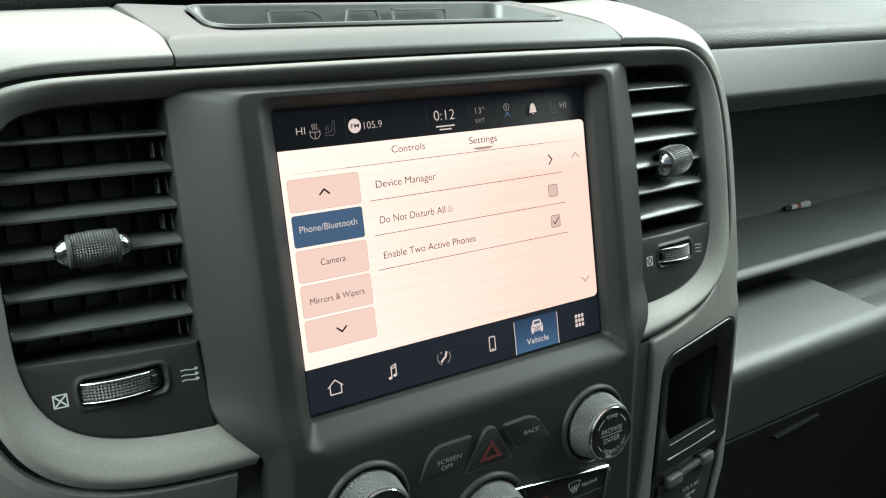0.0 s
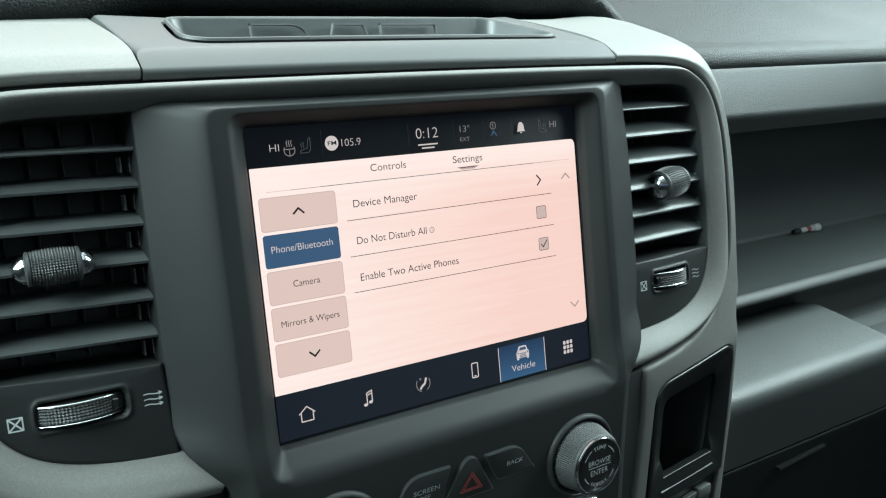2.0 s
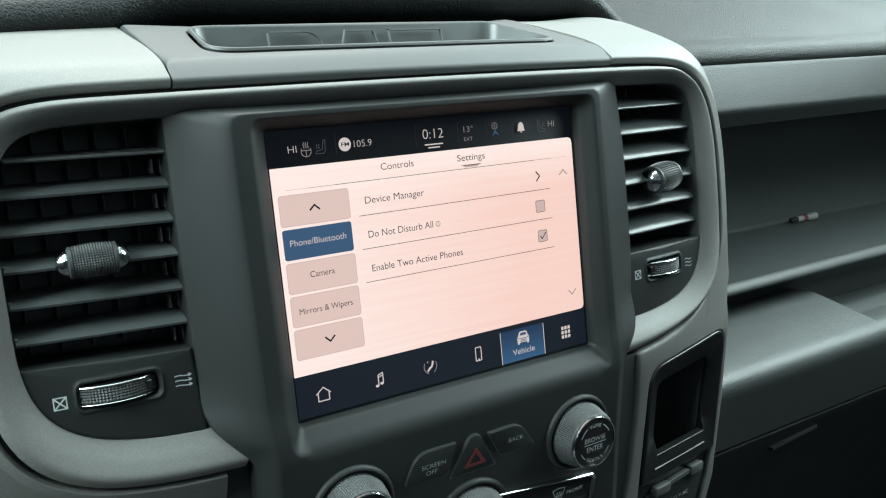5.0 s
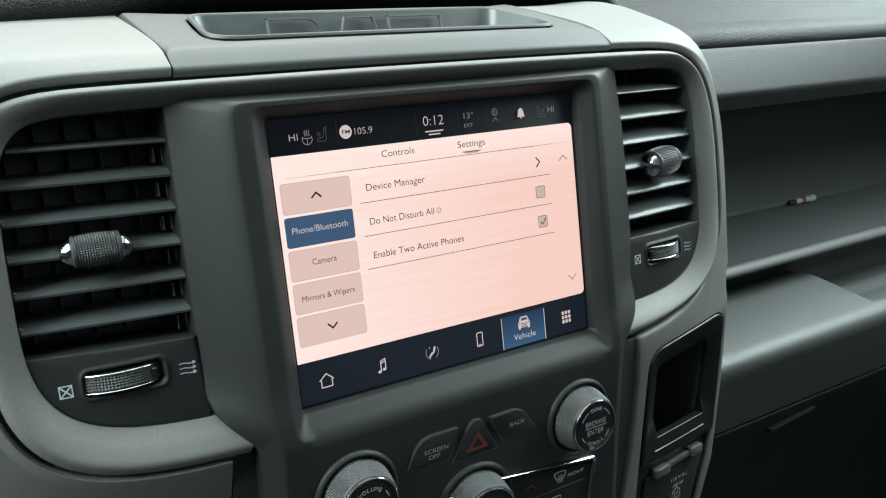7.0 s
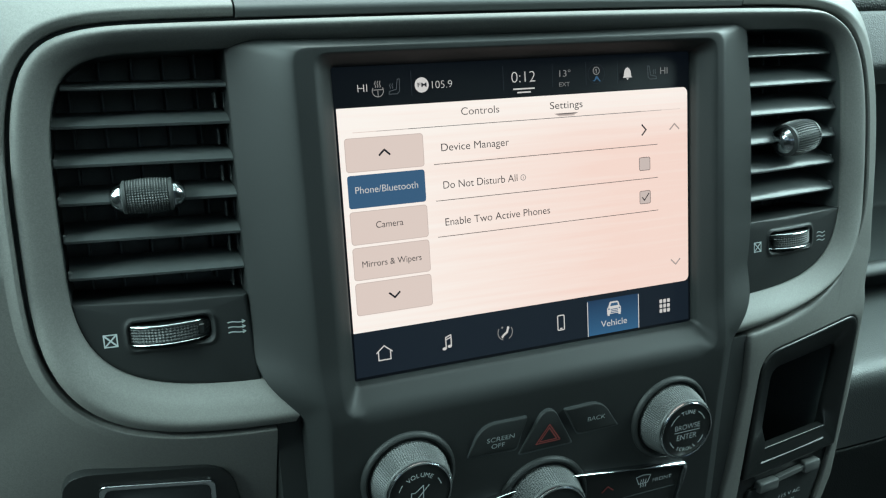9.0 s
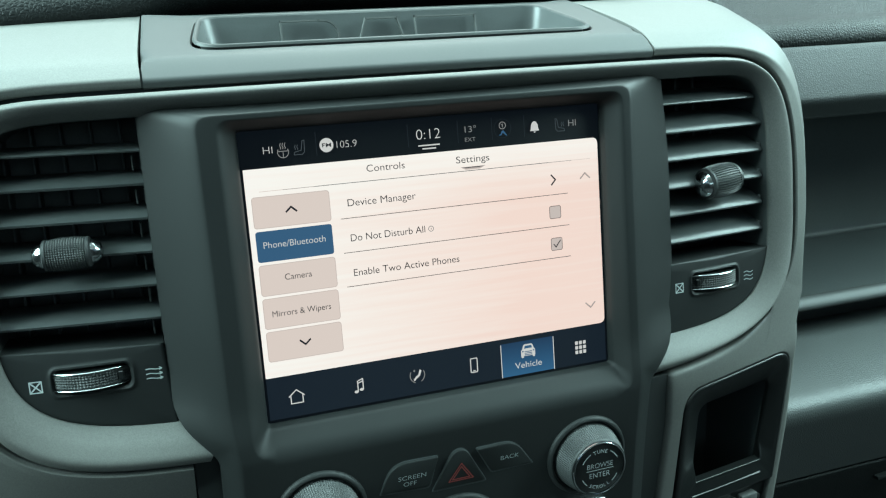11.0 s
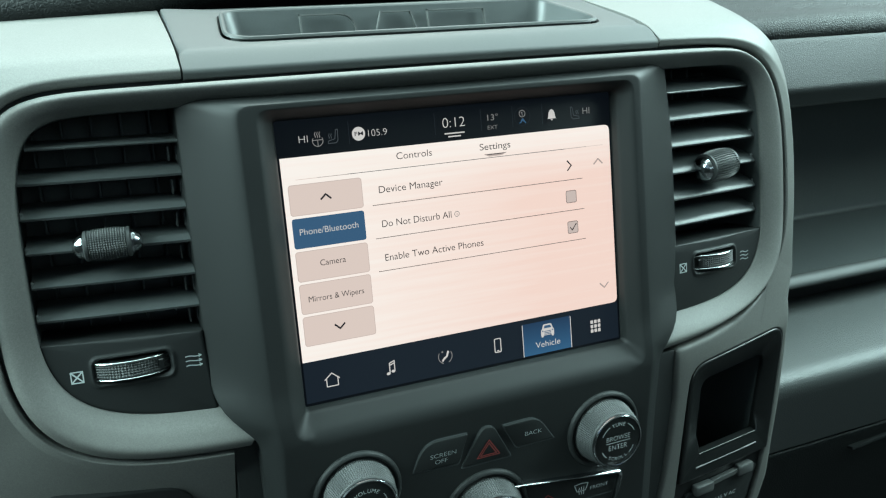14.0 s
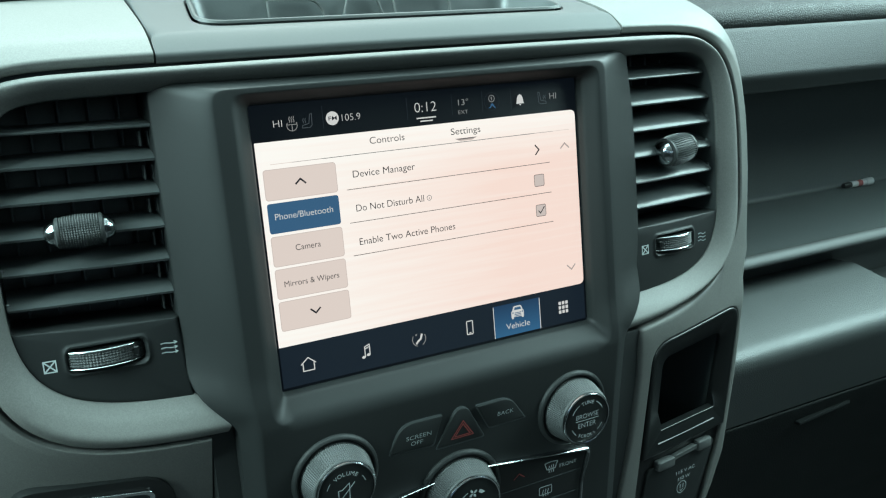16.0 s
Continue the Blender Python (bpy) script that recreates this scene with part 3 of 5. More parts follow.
chin = [(x, y - (0.0095 if y < 0.02 else 0), 0.0405 if y < 0.02 else z - 0.0015) for (x, y, z) in on_cap(edge)]
skirt = [(x, y + (0.0014 if y < 0.02 else 0.0), 0.0372 if y < 0.02 else z - 0.014) for x, y, z in chin]
skirt2 = [(x, y + 0.006, z) for x, y, z in skirt]
mid_cap = rounded_loops([on_cap(hole, -0.001, 0.0026), on_cap(hole, 0.0, 0.0034), on_cap(edge), chin, skirt, skirt2], (0.0, 0.006, 0.0020, 0.0006), 6)
mid_cap = [[(x, y, z - 0.0006) for x, y, z in loop] for loop in mid_cap]
part("middle_cap", loft(mid_cap), CAP_GREY, stack, "darker satin grey cap with an open tray")

tray = thing("dash_tray", 0.0845, 0.042, 0.02, "dark grey plastic tray with thin rim, set in the cap", "tray")


def tray_loop(loop, dz, shrink_x, shrink_y, dy=0.0):
    return [(0.0845 + (x - 0.0845) * shrink_x, 0.042 + (y - 0.042) * shrink_y + dy + bulge(x) * max(0.0, 1 - y / 0.09), cap_z(y) + dz) for x, y in loop]


rim = [on_cap(hole, 0.0002, 0.0022), on_cap(hole, 0.0015, 0.0018), on_cap(hole, 0.0015, 0.0004), on_cap(hole, 0.0002, -0.0006)]
part("rim", loft(rounded_loops(rim, (0.0006, 0.0006))), CAP_GREY, tray, "thin raised rim")
floor_z = 0.030
well = [on_cap(hole, 0.0006, -0.0005), [(x, y, floor_z + 0.004) for x, y, z in tray_loop(hole, 0, 0.93, 0.86)], [(x, y, floor_z) for x, y, z in tray_loop(hole, 0, 0.90, 0.78)]]
part("well", loft(rounded_loops(well, (0.003,)), cap_last=True), VENT_BLACK, tray, "dark sloping well")


def wall_y(x, z):
    return 0.0655 + (z - 0.066) * 0.14


def raised(name, pts, closed=True):
    bm = bmesh.new()
    seq = list(zip(pts, pts[1:])) + ([(pts[-1], pts[0])] if closed else [])
    for (x0, z0), (x1, z1) in seq:
        d = Vector((x1 - x0, z1 - z0)).normalized() * 0.0004
        n = Vector((-d.y, d.x))
        q = [(x0 - d.x + n.x, z0 - d.y + n.y), (x0 - d.x - n.x, z0 - d.y - n.y), (x1 + d.x - n.x, z1 + d.y - n.y), (x1 + d.x + n.x, z1 + d.y + n.y)]
        a = [bm.verts.new((x, wall_y(x, z) - 0.0012, z)) for x, z in q]
        b = [bm.verts.new((x, wall_y(x, z) + 0.001, z)) for x, z in q]
        bm.faces.new(a)
        for i in range(4):
            bm.faces.new((a[i], a[(i + 1) % 4], b[(i + 1) % 4], b[i]))
    bmesh.ops.recalc_face_normals(bm, faces=bm.faces)
    part(name, bm, GREY_PANEL, tray, "raised plain shape on the tray's back wall", flat=True)


raised("raised_shape", round_poly([(0.033, 0.040), (0.033, 0.0672), (0.058, 0.0672), (0.0625, 0.0610), (0.060, 0.040)], [0, 0, 0.006, 0.004, 0]))
raised("raised_shape", [(0.0665, 0.040), (0.0765, 0.0672), (0.0930, 0.0672), (0.1010, 0.040)])
raised("raised_shape", [(0.1030, 0.040), (0.1030, 0.0672), (0.1365, 0.0672), (0.1365, 0.040)])

# passenger side panel under the ring, with its black insert
def panel_y(x, z):
    return bulge(x) - 0.0045 - 0.0035 * step(0.100, 0.126, -z) + 0.17 * max(0.0, -0.13 - z)


lower_edge = [groove[i] for i in range(N) if groove[i][0] > 0.2062 and groove[i][1] < -0.0985 and groove[i][0] > CX]
tri_top = [(x + 0.0004, z - 0.0008) for x, z in lower_edge]
outline = [(0.1900, -0.30), (0.1985, -0.2335), (0.2035, -0.203), (0.2070, -0.155), (0.2062, -0.1275)] + tri_top + [(0.2842, -0.098), (0.3060, -0.098), (0.2990, -0.115), (0.2968, -0.132), (0.2968, -0.181), (0.2935, -0.234), (0.2850, -0.258), (0.2650, -0.30)]
insert = round_poly([(0.2100, -0.285), (0.2185, -0.1398), (0.2930, -0.1290), (0.2900, -0.2110), (0.2720, -0.285)], [0.004, 0.012, 0.012, 0.03, 0.004], 6)
hole, edge = by_angle([insert, outline], (0.254, -0.175))
under = lambda x, z: x > 0.2838 and z > -0.0985  # runs on under the corner cap
back = [(x, panel_y(x, z) + 0.0012, z + 0.012) if under(x, z) else (x + (0.0070 if x > 0.245 else -0.0005), panel_y(x, z) + 0.009, z) for x, z in edge]
back2 = [(x + (0.0030 if x > 0.25 and z < -0.0985 else 0.0), y + 0.024, z) for x, y, z in back]
back3 = [(x, y + 0.08, z) for x, y, z in back2]
grow = [(x + (x - 0.252) * 0.02, z + (z + 0.18) * 0.015) for x, z in hole]
side = [[(x, panel_y(x, z) + 0.010, z) for x, z in hole], [(x, panel_y(x, z) + 0.001, z) for x, z in hole], [(x, panel_y(x, z), z) for x, z in grow], [(x, panel_y(x, z), z) for x, z in edge], back, back2, back3]
part("side_panel", loft(rounded_loops(side, (0.0005, 0.0008, 0.004, 0.005, 0.003))), GREY_TRIM, stack, "grey metallic side panel below the ring")

# the black insert: an open pocket above, a flap for the power socket below
pocket = thing("storage_pocket", 0.255, 0.03, -0.21, "open black plastic pocket in the side panel", "pocket")
mouth = round_poly([(0.2315, -0.2005), (0.2328, -0.1528), (0.2843, -0.1473), (0.2799, -0.1985)], [0.003, 0.007, 0.006, 0.003], 6)
upper = round_poly([(0.2155, -0.2148), (0.2185, -0.1398), (0.2930, -0.1290), (0.2905, -0.2118)], [0.001, 0.012, 0.012, 0.001], 6)
hole, edge = by_angle([mouth, upper], (0.257, -0.175))
edge_in = [(x + (0.257 - x) * 0.05, z + (-0.175 - z) * 0.05) for x, z in edge]
pk = [[(x, panel_y(x, z) + 0.012, z) for x, z in edge], [(x, panel_y(x, z) - 0.0004, z) for x, z in edge], [(x, panel_y(x, z) - 0.0010, z) for x, z in edge_in],
      [(x, panel_y(x, z) + 0.0058 - 0.0046 * step(0.186, 0.198, -z), z) for x, z in hole], [(x, panel_y(x, z) + 0.0085, z) for x, z in hole]]
part("frame", loft(rounded_loops(pk, (0.0012, 0.003, 0.0012))), BUTTON_BLACK, pocket, "satin black pocket frame")
inside = [[(x, panel_y(x, z) + d, z - drop * step(-0.16, -0.19, z)) for x, z in hole] for d, drop in ((0.0080, 0.0), (0.0120, 0.004), (0.060, 0.055))]
part("inside", loft(inside, cap_last=True), DEEP_BLACK, pocket, "dark inside of the pocket")
sill = [[(0.2300, -0.1980), (0.2792, -0.1962)], [(0.2298, -0.1990), (0.2790, -0.1971)], [(0.2285, -0.2062), (0.2790, -0.2040)], [(0.2283, -0.2074), (0.2792, -0.2052)], [(0.2281, -0.2080), (0.2792, -0.2058)]]
sill = [[(x, panel_y(x, z) + d, z) for x, z in row] for row, d in zip(sill, (0.0060, 0.0012, 0.0004, -0.0008, 0.0010))]
part("retaining_lip", loft(rounded_loops(sill, (0.0005, 0.0003, 0.0004)), closed=False), BUTTON_BLACK, pocket, "sloping black lip across the foot of the pocket")

socket = thing("power_socket", 0.25, 0.03, -0.26, "black hinged socket cover with white writing, below the pocket", "socket")
cover = round_poly([(0.2105, -0.280), (0.2160, -0.2160), (0.2895, -0.2130), (0.2730, -0.280)], [0.003, 0.001, 0.001, 0.003], 4)
part("cover_frame", plate(cover, 0.0030, 0.02, 0.0008, panel_y), BUTTON_BLACK, socket, "satin black cover frame")
flap = part("flap", plate(round_poly([(0.2160, -0.276), (0.2225, -0.2245), (0.2840, -0.2210), (0.2670, -0.276)], 0.003, 4), 0.0010, 0.004, 0.0008, panel_y), SOFT_BLACK, socket, "matt black flap")
for x0, x1, z0, z1 in ((0.2290, 0.2440, -0.2265, -0.2200), (0.2650, 0.2780, -0.2240, -0.2172)):
    part("hinge_tab", plate(round_rect(x0, x1, z0, z1, 0.0015, 3), -0.0022, 0.003, 0.0012, panel_y), GREY_PANEL, flap, "raised grey hinge tab")
part("hinge_bar", plate(round_poly([(0.2440, -0.2232), (0.2650, -0.2218), (0.2650, -0.2190), (0.2440, -0.2204)], 0.0006, 3), -0.0008, 0.003, 0.0006, panel_y), GREY_PANEL, flap, "grey hinge bar")
lettering("cover_text", "115 V AC", 0.2488, -0.2365, PRINT, flap, 0.0008, width=0.0176, height=0.0025, y_of=panel_y)
lettering("cover_text", "150 W", 0.2512, -0.2415, PRINT, flap, 0.0008, width=0.0110, height=0.0025, y_of=panel_y)
bm = bmesh.new()
sx, sz = 0.2552, -0.2470
ribbon(bm, arc(sx, sz, 0.0042, 0, 360, 24), 0.0005, 0.0)
ribbon(bm, [(sx - 0.0013, sz + 0.0020), (sx - 0.0013, sz - 0.0006)], 0.0006, 0.0)
ribbon(bm, [(sx + 0.0013, sz + 0.0020), (sx + 0.0013, sz - 0.0006)], 0.0006, 0.0)
ribbon(bm, arc(sx, sz - 0.0016, 0.0011, 180, 360, 8), 0.0005, 0.0)
for v in bm.verts:
    v.co.y += panel_y(v.co.x, v.co.z) + 0.0009
part("socket_symbol", bm, PRINT, flap, "white socket symbol", flat=True)

# black filler on the driver's side between panel and display unit
bm = box(bmesh.new(), -0.0345, -0.020, 0.006, 0.05, -0.30, -0.126)
part("filler", bm, SOFT_BLACK, stack, "black filler strip beside the panel")
bm = plate([(0.1880, -0.30), (0.1915, -0.160), (0.1930, -0.1265), (0.2058, -0.1265), (0.2066, -0.155), (0.2031, -0.203), (0.1981, -0.2335), (0.1896, -0.30)][::-1], 0.0018, 0.03, 0.0006, panel_y)
part("filler", bm, SOFT_BLACK, stack, "black filler strip beside the panel")

# ---- air vents ----
def vent(s, label):
    """An air vent with its slats, thumb knob and wheel; s: +1 on the passenger side, -1 on the driver's."""
    def X(x):  # laid out for the driver's side
        return x if s < 0 else 2 * 0.0868 - x

    v = thing("air_vent", X(-0.072), 0.02, -0.03, label, "air vent", "dashboard vents")
    # slats
    for k in range(6):
        z0 = 0.0128 - 0.0146 * k
        lean = 0.027 if s < 0 else 0.0
        loops = []
        for i in range(9):
            x = -0.1060 + 0.078 * i / 8
            if k == 0:
                x = -0.1005 + 0.0725 * i / 8
            if s > 0:
                x -= 0.0036 * (1 - i / 8)
            px = X(x)
            y0 = bulge(px) + 0.0055
            pr = [(0.0, -0.0010), (-0.0008, -0.0002), (-0.0006, 0.0009), (0.0025, 0.0034), (0.009, 0.0060), (0.017, 0.0082), (0.024, 0.0096), (0.024, 0.0082), (0.012, 0.0046)]
            if s < 0:  # a narrow lip before a steep blade
                pr = [(0.0010, -0.0006), (-0.0002, -0.0004), (-0.0006, 0.0006), (0.0018, 0.0022), (0.0050, 0.0034), (0.014, 0.0046), (0.022, 0.0055), (0.022, 0.0042), (0.010, 0.0018)]
                if k == 0:
                    pr = [(0.0, -0.0009), (-0.0005, -0.0003), (-0.0003, 0.0004), (0.0010, 0.0008), (0.0040, 0.0014), (0.012, 0.0022), (0.020, 0.0030), (0.020, 0.0020), (0.008, 0.0008)]
            elif k == 0:
                pr = [(dy, dz * 0.7) for dy, dz in pr]
            loops.append([(px, y0 + dy, z0 + dz - lean * (px + 0.070)) for dy, dz in pr])
        slat = part("slat", loft(loops, cap_first=True, cap_last=True), VENT_BLACK, v, angle=50)
        px = X(-0.1058 if s < 0 else -0.1094)
        part("pivot", box(bmesh.new(), px - 0.0008, px + 0.0008, bulge(px) + 0.0065, bulge(px) + 0.0105, z0 + 0.0005, z0 + 0.0040, 0.0004, 1), VENT_BLACK, slat)
    for k in range(6):
        px = X(-0.098 + 0.0125 * k)
        bm = bmesh.new()
        box(bm, px - 0.0006, px + 0.0006, bulge(px) + 0.036, bulge(px) + 0.050, -0.070, 0.026, 0.0004, 1)
        part("vane", bm, DEEP_BLACK, v)
    # short link bars behind the slats, beside the display
    for k in range(6):
        for dx in (0.0, 0.0035):
            px = X(-0.0440 + dx)
            z1 = 0.0128 - 0.0146 * k - 0.0035
            part("link_bar", box(bmesh.new(), px - 0.0004, px + 0.0004, bulge(px) + 0.014, bulge(px) + 0.020, z1 - 0.0062, z1, 0.0002, 1), VENT_BLACK, v)
    # wheel plate: the lower part of the opening
    inner = [p for p in frame_outline(0.1973, 0.026, -0.1095, 24, 4, 8, 3, cx=CX + 0.0018) if (p[0] - CX) * s > 0 and p[1] < -0.0705]
    if s < 0:
        edge = [(-0.1075, -0.0683)] + inner + [(0.0, -0.1095), (0.0, -0.0705)]
        edge = [(-0.0408, -0.0715)] + [p for p in edge if p[0] < -0.0408] + [(-0.0380, -0.1095)]
    else:
        edge = [p for p in inner if p[0] > 0.2016] + [(0.2849, -0.0705), (0.2016, -0.0705), (0.2016, -0.1095)]
    cz = -0.085
    cxp = X(-0.068)
    edge.sort(key=lambda p: math.atan2(p[1] - cz, p[0] - cxp))

    def plate_y(x, z):
        return bulge(x) + 0.0015

    wheel_x, wheel_z = X(-0.0714), -0.0834
    slot = round_rect(wheel_x - 0.0154, wheel_x + 0.0154, wheel_z - 0.0049, wheel_z + 0.0049, 0.0030, 5)
    hole, rim_edge = by_angle([slot, edge], (wheel_x, wheel_z))
    grown = [(wheel_x + (x - wheel_x) * 1.08, wheel_z + (z - wheel_z) * 1.25) for x, z in hole]
    grown2 = [(wheel_x + (x - wheel_x) * 1.16, wheel_z + (z - wheel_z) * 1.5) for x, z in hole]
    lp = [[(x, plate_y(x, z) + 0.012, z) for x, z in hole], [(x, plate_y(x, z) + 0.001, z) for x, z in hole], [(x, plate_y(x, z) - 0.0010, z) for x, z in grown],
          [(x, plate_y(x, z), z) for x, z in grown2], [(x, plate_y(x, z), z) for x, z in rim_edge], [(x, plate_y(x, z) + 0.03, z) for x, z in rim_edge]]
    wp = part("wheel_plate", loft(rounded_loops(lp, (0.0006, 0.0008, 0.0015, 0.0024), 5)), SOFT_BLACK, v, "matt black plate below the slats")
    # thumb wheel with a ridged rim between two chrome discs
    wr = 0.0212
    cy = bulge(wheel_x) + 0.0015 + wr - 0.0042
    prof = [(0.0, -0.0034), (wr - 0.0010, -0.0034), (wr - 0.0005, -0.0031)] + [(wr - 0.0003, -0.0029 + 0.0058 * i / 10) for i in range(11)] + [(wr - 0.0005, 0.0031), (wr - 0.0010, 0.0034), (0.0, 0.0034)]
    wheel = part("wheel", lathe(prof, (wheel_x, cy, wheel_z), 200, "z", (3, 13, 0.0006)), RUBBER, v, "ridged airflow wheel", angle=15)
    for z0, z1 in ((0.0031, 0.0044), (-0.0040, -0.0031)):
        part("chrome_rim", lathe([(0.0, z0)] + [(wr - 0.0006 + 0.0012 * math.sin(math.pi * q / 8), (z0 + z1) / 2 - (z1 - z0) / 2 * math.cos(math.pi * q / 8)) for q in range(9)] + [(0.0, z1)], (wheel_x, cy, wheel_z), 96, "z"), CHROME, wheel, "chrome rim")
    px = wheel_x + (0.0115 if s < 0 else -0.0115)
    wy = cy - math.sqrt(wr ** 2 - 0.0115 ** 2)
    part("wheel_mark", box(bmesh.new(), px - 0.0013, px + 0.0013, wy - 0.0012, wy + 0.004, wheel_z - 0.0020, wheel_z + 0.0020, 0.0004, 1), BUTTON_BLACK, wheel)
    # printed symbols: shut (crossed square) and open (three waves)
    xs = -0.0943 if s < 0 else 0.2208
    xw = -0.0464 if s < 0 else 0.2692
    bm = bmesh.new()
    q = 0.0024
    ribbon(bm, [(xs - q, -0.0842 - q), (xs + q, -0.0842 - q), (xs + q, -0.0842 + q), (xs - q, -0.0842 + q)], 0.0005, 0.0, True)
    ribbon(bm, [(xs - q, -0.0842 - q), (xs + q, -0.0842 + q)], 0.0006, 0.0)
    ribbon(bm, [(xs - q, -0.0842 + q), (xs + q, -0.0842 - q)], 0.0006, 0.0)
    for p in bm.verts:
        p.co.y += plate_y(p.co.x, p.co.z) - 0.0001
    part("shut_symbol", bm, PRINT, wp, "white crossed square", flat=True)
    bm = bmesh.new()
    for dz in (-0.0021, 0.0, 0.0021):
        ribbon(bm, [(xw - 0.0032 + 0.0064 * i / 12, -0.0846 + dz + (0.0002 if s < 0 else 0.0004) * math.sin(i * 0.55)) for i in range(13)], 0.00045, 0.0)
        if s < 0:  # arrow heads
            ribbon(bm, [(xw + 0.0024, -0.0840 + dz), (xw + 0.0035, -0.0846 + dz), (xw + 0.0024, -0.0852 + dz)], 0.0004, 0.0)
    for p in bm.verts:
        p.co.y += plate_y(p.co.x, p.co.z) - 0.0001
    part("open_symbol", bm, PRINT, wp, "white airflow waves", flat=True)
    # thumb knob on the fourth slat
    kx, kz = X(-0.0741) + (0.0026 if s > 0 else 0.0), (-0.0300 if s > 0 else -0.0286)
    ky = bulge(kx) + 0.0030
    swing = Matrix.Translation((kx, ky, kz)) @ Matrix.Rotation(radians(9 if s > 0 else -5), 4, "Z") @ Matrix.Rotation(radians(-5 if s > 0 else 0), 4, "Y") @ Matrix.Diagonal((1.0, 1.2, 1.2, 1.0) if s > 0 else (0.94, 0.94, 0.94, 1.0)) @ Matrix.Translation((-kx, -ky, -kz))

    def turned(bm):
        bm.transform(swing)
        return bm

    body = [(0.0056, -0.0102), (0.0068, -0.0097), (0.0069, -0.0086)] + [(0.0063 + 0.0006 * math.sin(math.pi * i / 30), -0.0082 + 0.0164 * i / 30) for i in range(31)] + [(0.0069, 0.0086), (0.0068, 0.0097), (0.0056, 0.0102)]
    knob = part("thumb_knob", turned(lathe(body, (kx, ky, kz), 84 if s < 0 else 160, "x", (3, 33, 0.0007), s > 0)), RUBBER, v, "knurled rubber knob", angle=15)
    for e in (-1, 1):
        cone = [(0.0054, 0.0098), (0.0056, 0.0107), (0.0050, 0.0125), (0.0034, 0.0143), (0.0014, 0.0151), (0.0, 0.0152)]
        part("chrome_end", turned(lathe([(r, h * e) for r, h in cone], (kx, ky, kz), 11 if s < 0 else 40, "x")), CHROME, knob, "faceted chrome end", angle=25)
    part("stem", box(bmesh.new(), kx - 0.007, kx + 0.007, ky, ky + 0.012, kz - 0.003, kz + 0.003, 0.001), VENT_BLACK, v)
    return v


vent(-1, "black air vent with chrome-ended knob, driver's side")
vent(1, "black air vent with chrome-ended knob, passenger side")

# ---- the display unit with its control panel ----
unit = thing("infotainment_unit", 0.0855, 0.02, -0.30, "matt black display unit with lit touchscreen, knobs and buttons", "infotainment unit")
base_pts = [(-0.0405, 0.0300), (-0.0405, -0.1060), (-0.0240, -0.1250), (-0.0240, -0.30), (0.190, -0.30), (0.1925, -0.160), (0.1940, -0.1260), (0.2125, -0.1075), (0.2170, -0.080), (0.2165, -0.010), (0.2130, 0.0304)]
front_pts = [(-0.0195, 0.0242), (-0.0190, -0.1080), (-0.0165, -0.1240), (-0.0160, -0.30), (0.179, -0.30), (0.1820, -0.160), (0.1838, -0.1240), (0.1842, -0.1080), (0.1842, -0.080), (0.1842, -0.010), (0.1842, 0.0246)]
lip_pts = [(-0.0090, 0.0212), (-0.0090, -0.1060), (-0.0085, -0.1252), (0.010, -0.1252), (0.155, -0.1252), (0.168, -0.1252), (0.1784, -0.1252), (0.1788, -0.1060), (0.1788, -0.080), (0.1788, -0.010), (0.1788, 0.0212)]
glass_pts = [(-0.0012, 0.0163), (-0.0012, -0.1030), (-0.0012, -0.1142), (0.010, -0.1142), (0.155, -0.1142), (0.166, -0.1142), (0.1719, -0.1142), (0.1719, -0.1030), (0.1719, -0.080), (0.1719, -0.010), (0.1719, 0.0163)]
b0 = matched(base_pts, [0.003, 0.010, 0.004, 0.001, 0.001, 0.01, 0.004, 0.010, 0.01, 0.01, 0.003])
f0 = matched(front_pts, [0.006, 0.010, 0.006, 0.001, 0.001, 0.01, 0.006, 0.010, 0.01, 0.01, 0.006])
l0 = matched(lip_pts, [0.006, 0.003, 0.007, 0.001, 0.001, 0.001, 0.007, 0.003, 0.01, 0.01, 0.006])
g0 = matched(glass_pts, [0.0015, 0.003, 0.0015, 0.001, 0.001, 0.001, 0.0015, 0.003, 0.01, 0.01, 0.0015])


def step_down(z):
    return step(0.09, 0.125, -z)


def by(x, z):
    return 0.0086 - 0.0130 * step_down(z) + 0.15 * max(0.0, -0.126 - z)


LEAN = 0.15  # how far the control panel falls back below the display


def fy(z):
    """The front, falling back towards the floor."""
    return -0.0107 - 0.0015 * step(0.100, 0.120, -z) + LEAN * max(0.0, -0.127 - z)


def toward(a, b, dist):
    """From the points of a, some way towards those of b."""
    out = []
    for p, q in zip(a, b):
        p, q = Vector(p), Vector(q)
        d = (q - p).length
        out.append(tuple(p + (q - p) * min(0.4, dist / max(d, 1e-6))))
    return out


l1, f1 = toward(l0, f0, 0.012), toward(f0, l0, 0.0045)
g1 = toward(g0, l0, 0.0011)
flank = [[(x, by(x, z) + 0.03, z) for x, z in b0], [(x, by(x, z), z) for x, z in b0], [(x, fy(z), z) for x, z in f0], [(x, fy(z), z) for x, z in f1]]
front = [[(x, fy(z), z) for x, z in (tuple(Vector(p).lerp(Vector(q), k / 12)) for p, q in zip(f1, l1))] for k in range(1, 12)]
inner = [[(x, fy(z), z) for x, z in l1], [(x, fy(z), z) for x, z in l0], [(x, -0.0044, z) for x, z in g1], [(x, -0.0010, z) for x, z in g0], [(x, 0.004, z) for x, z in g0]]
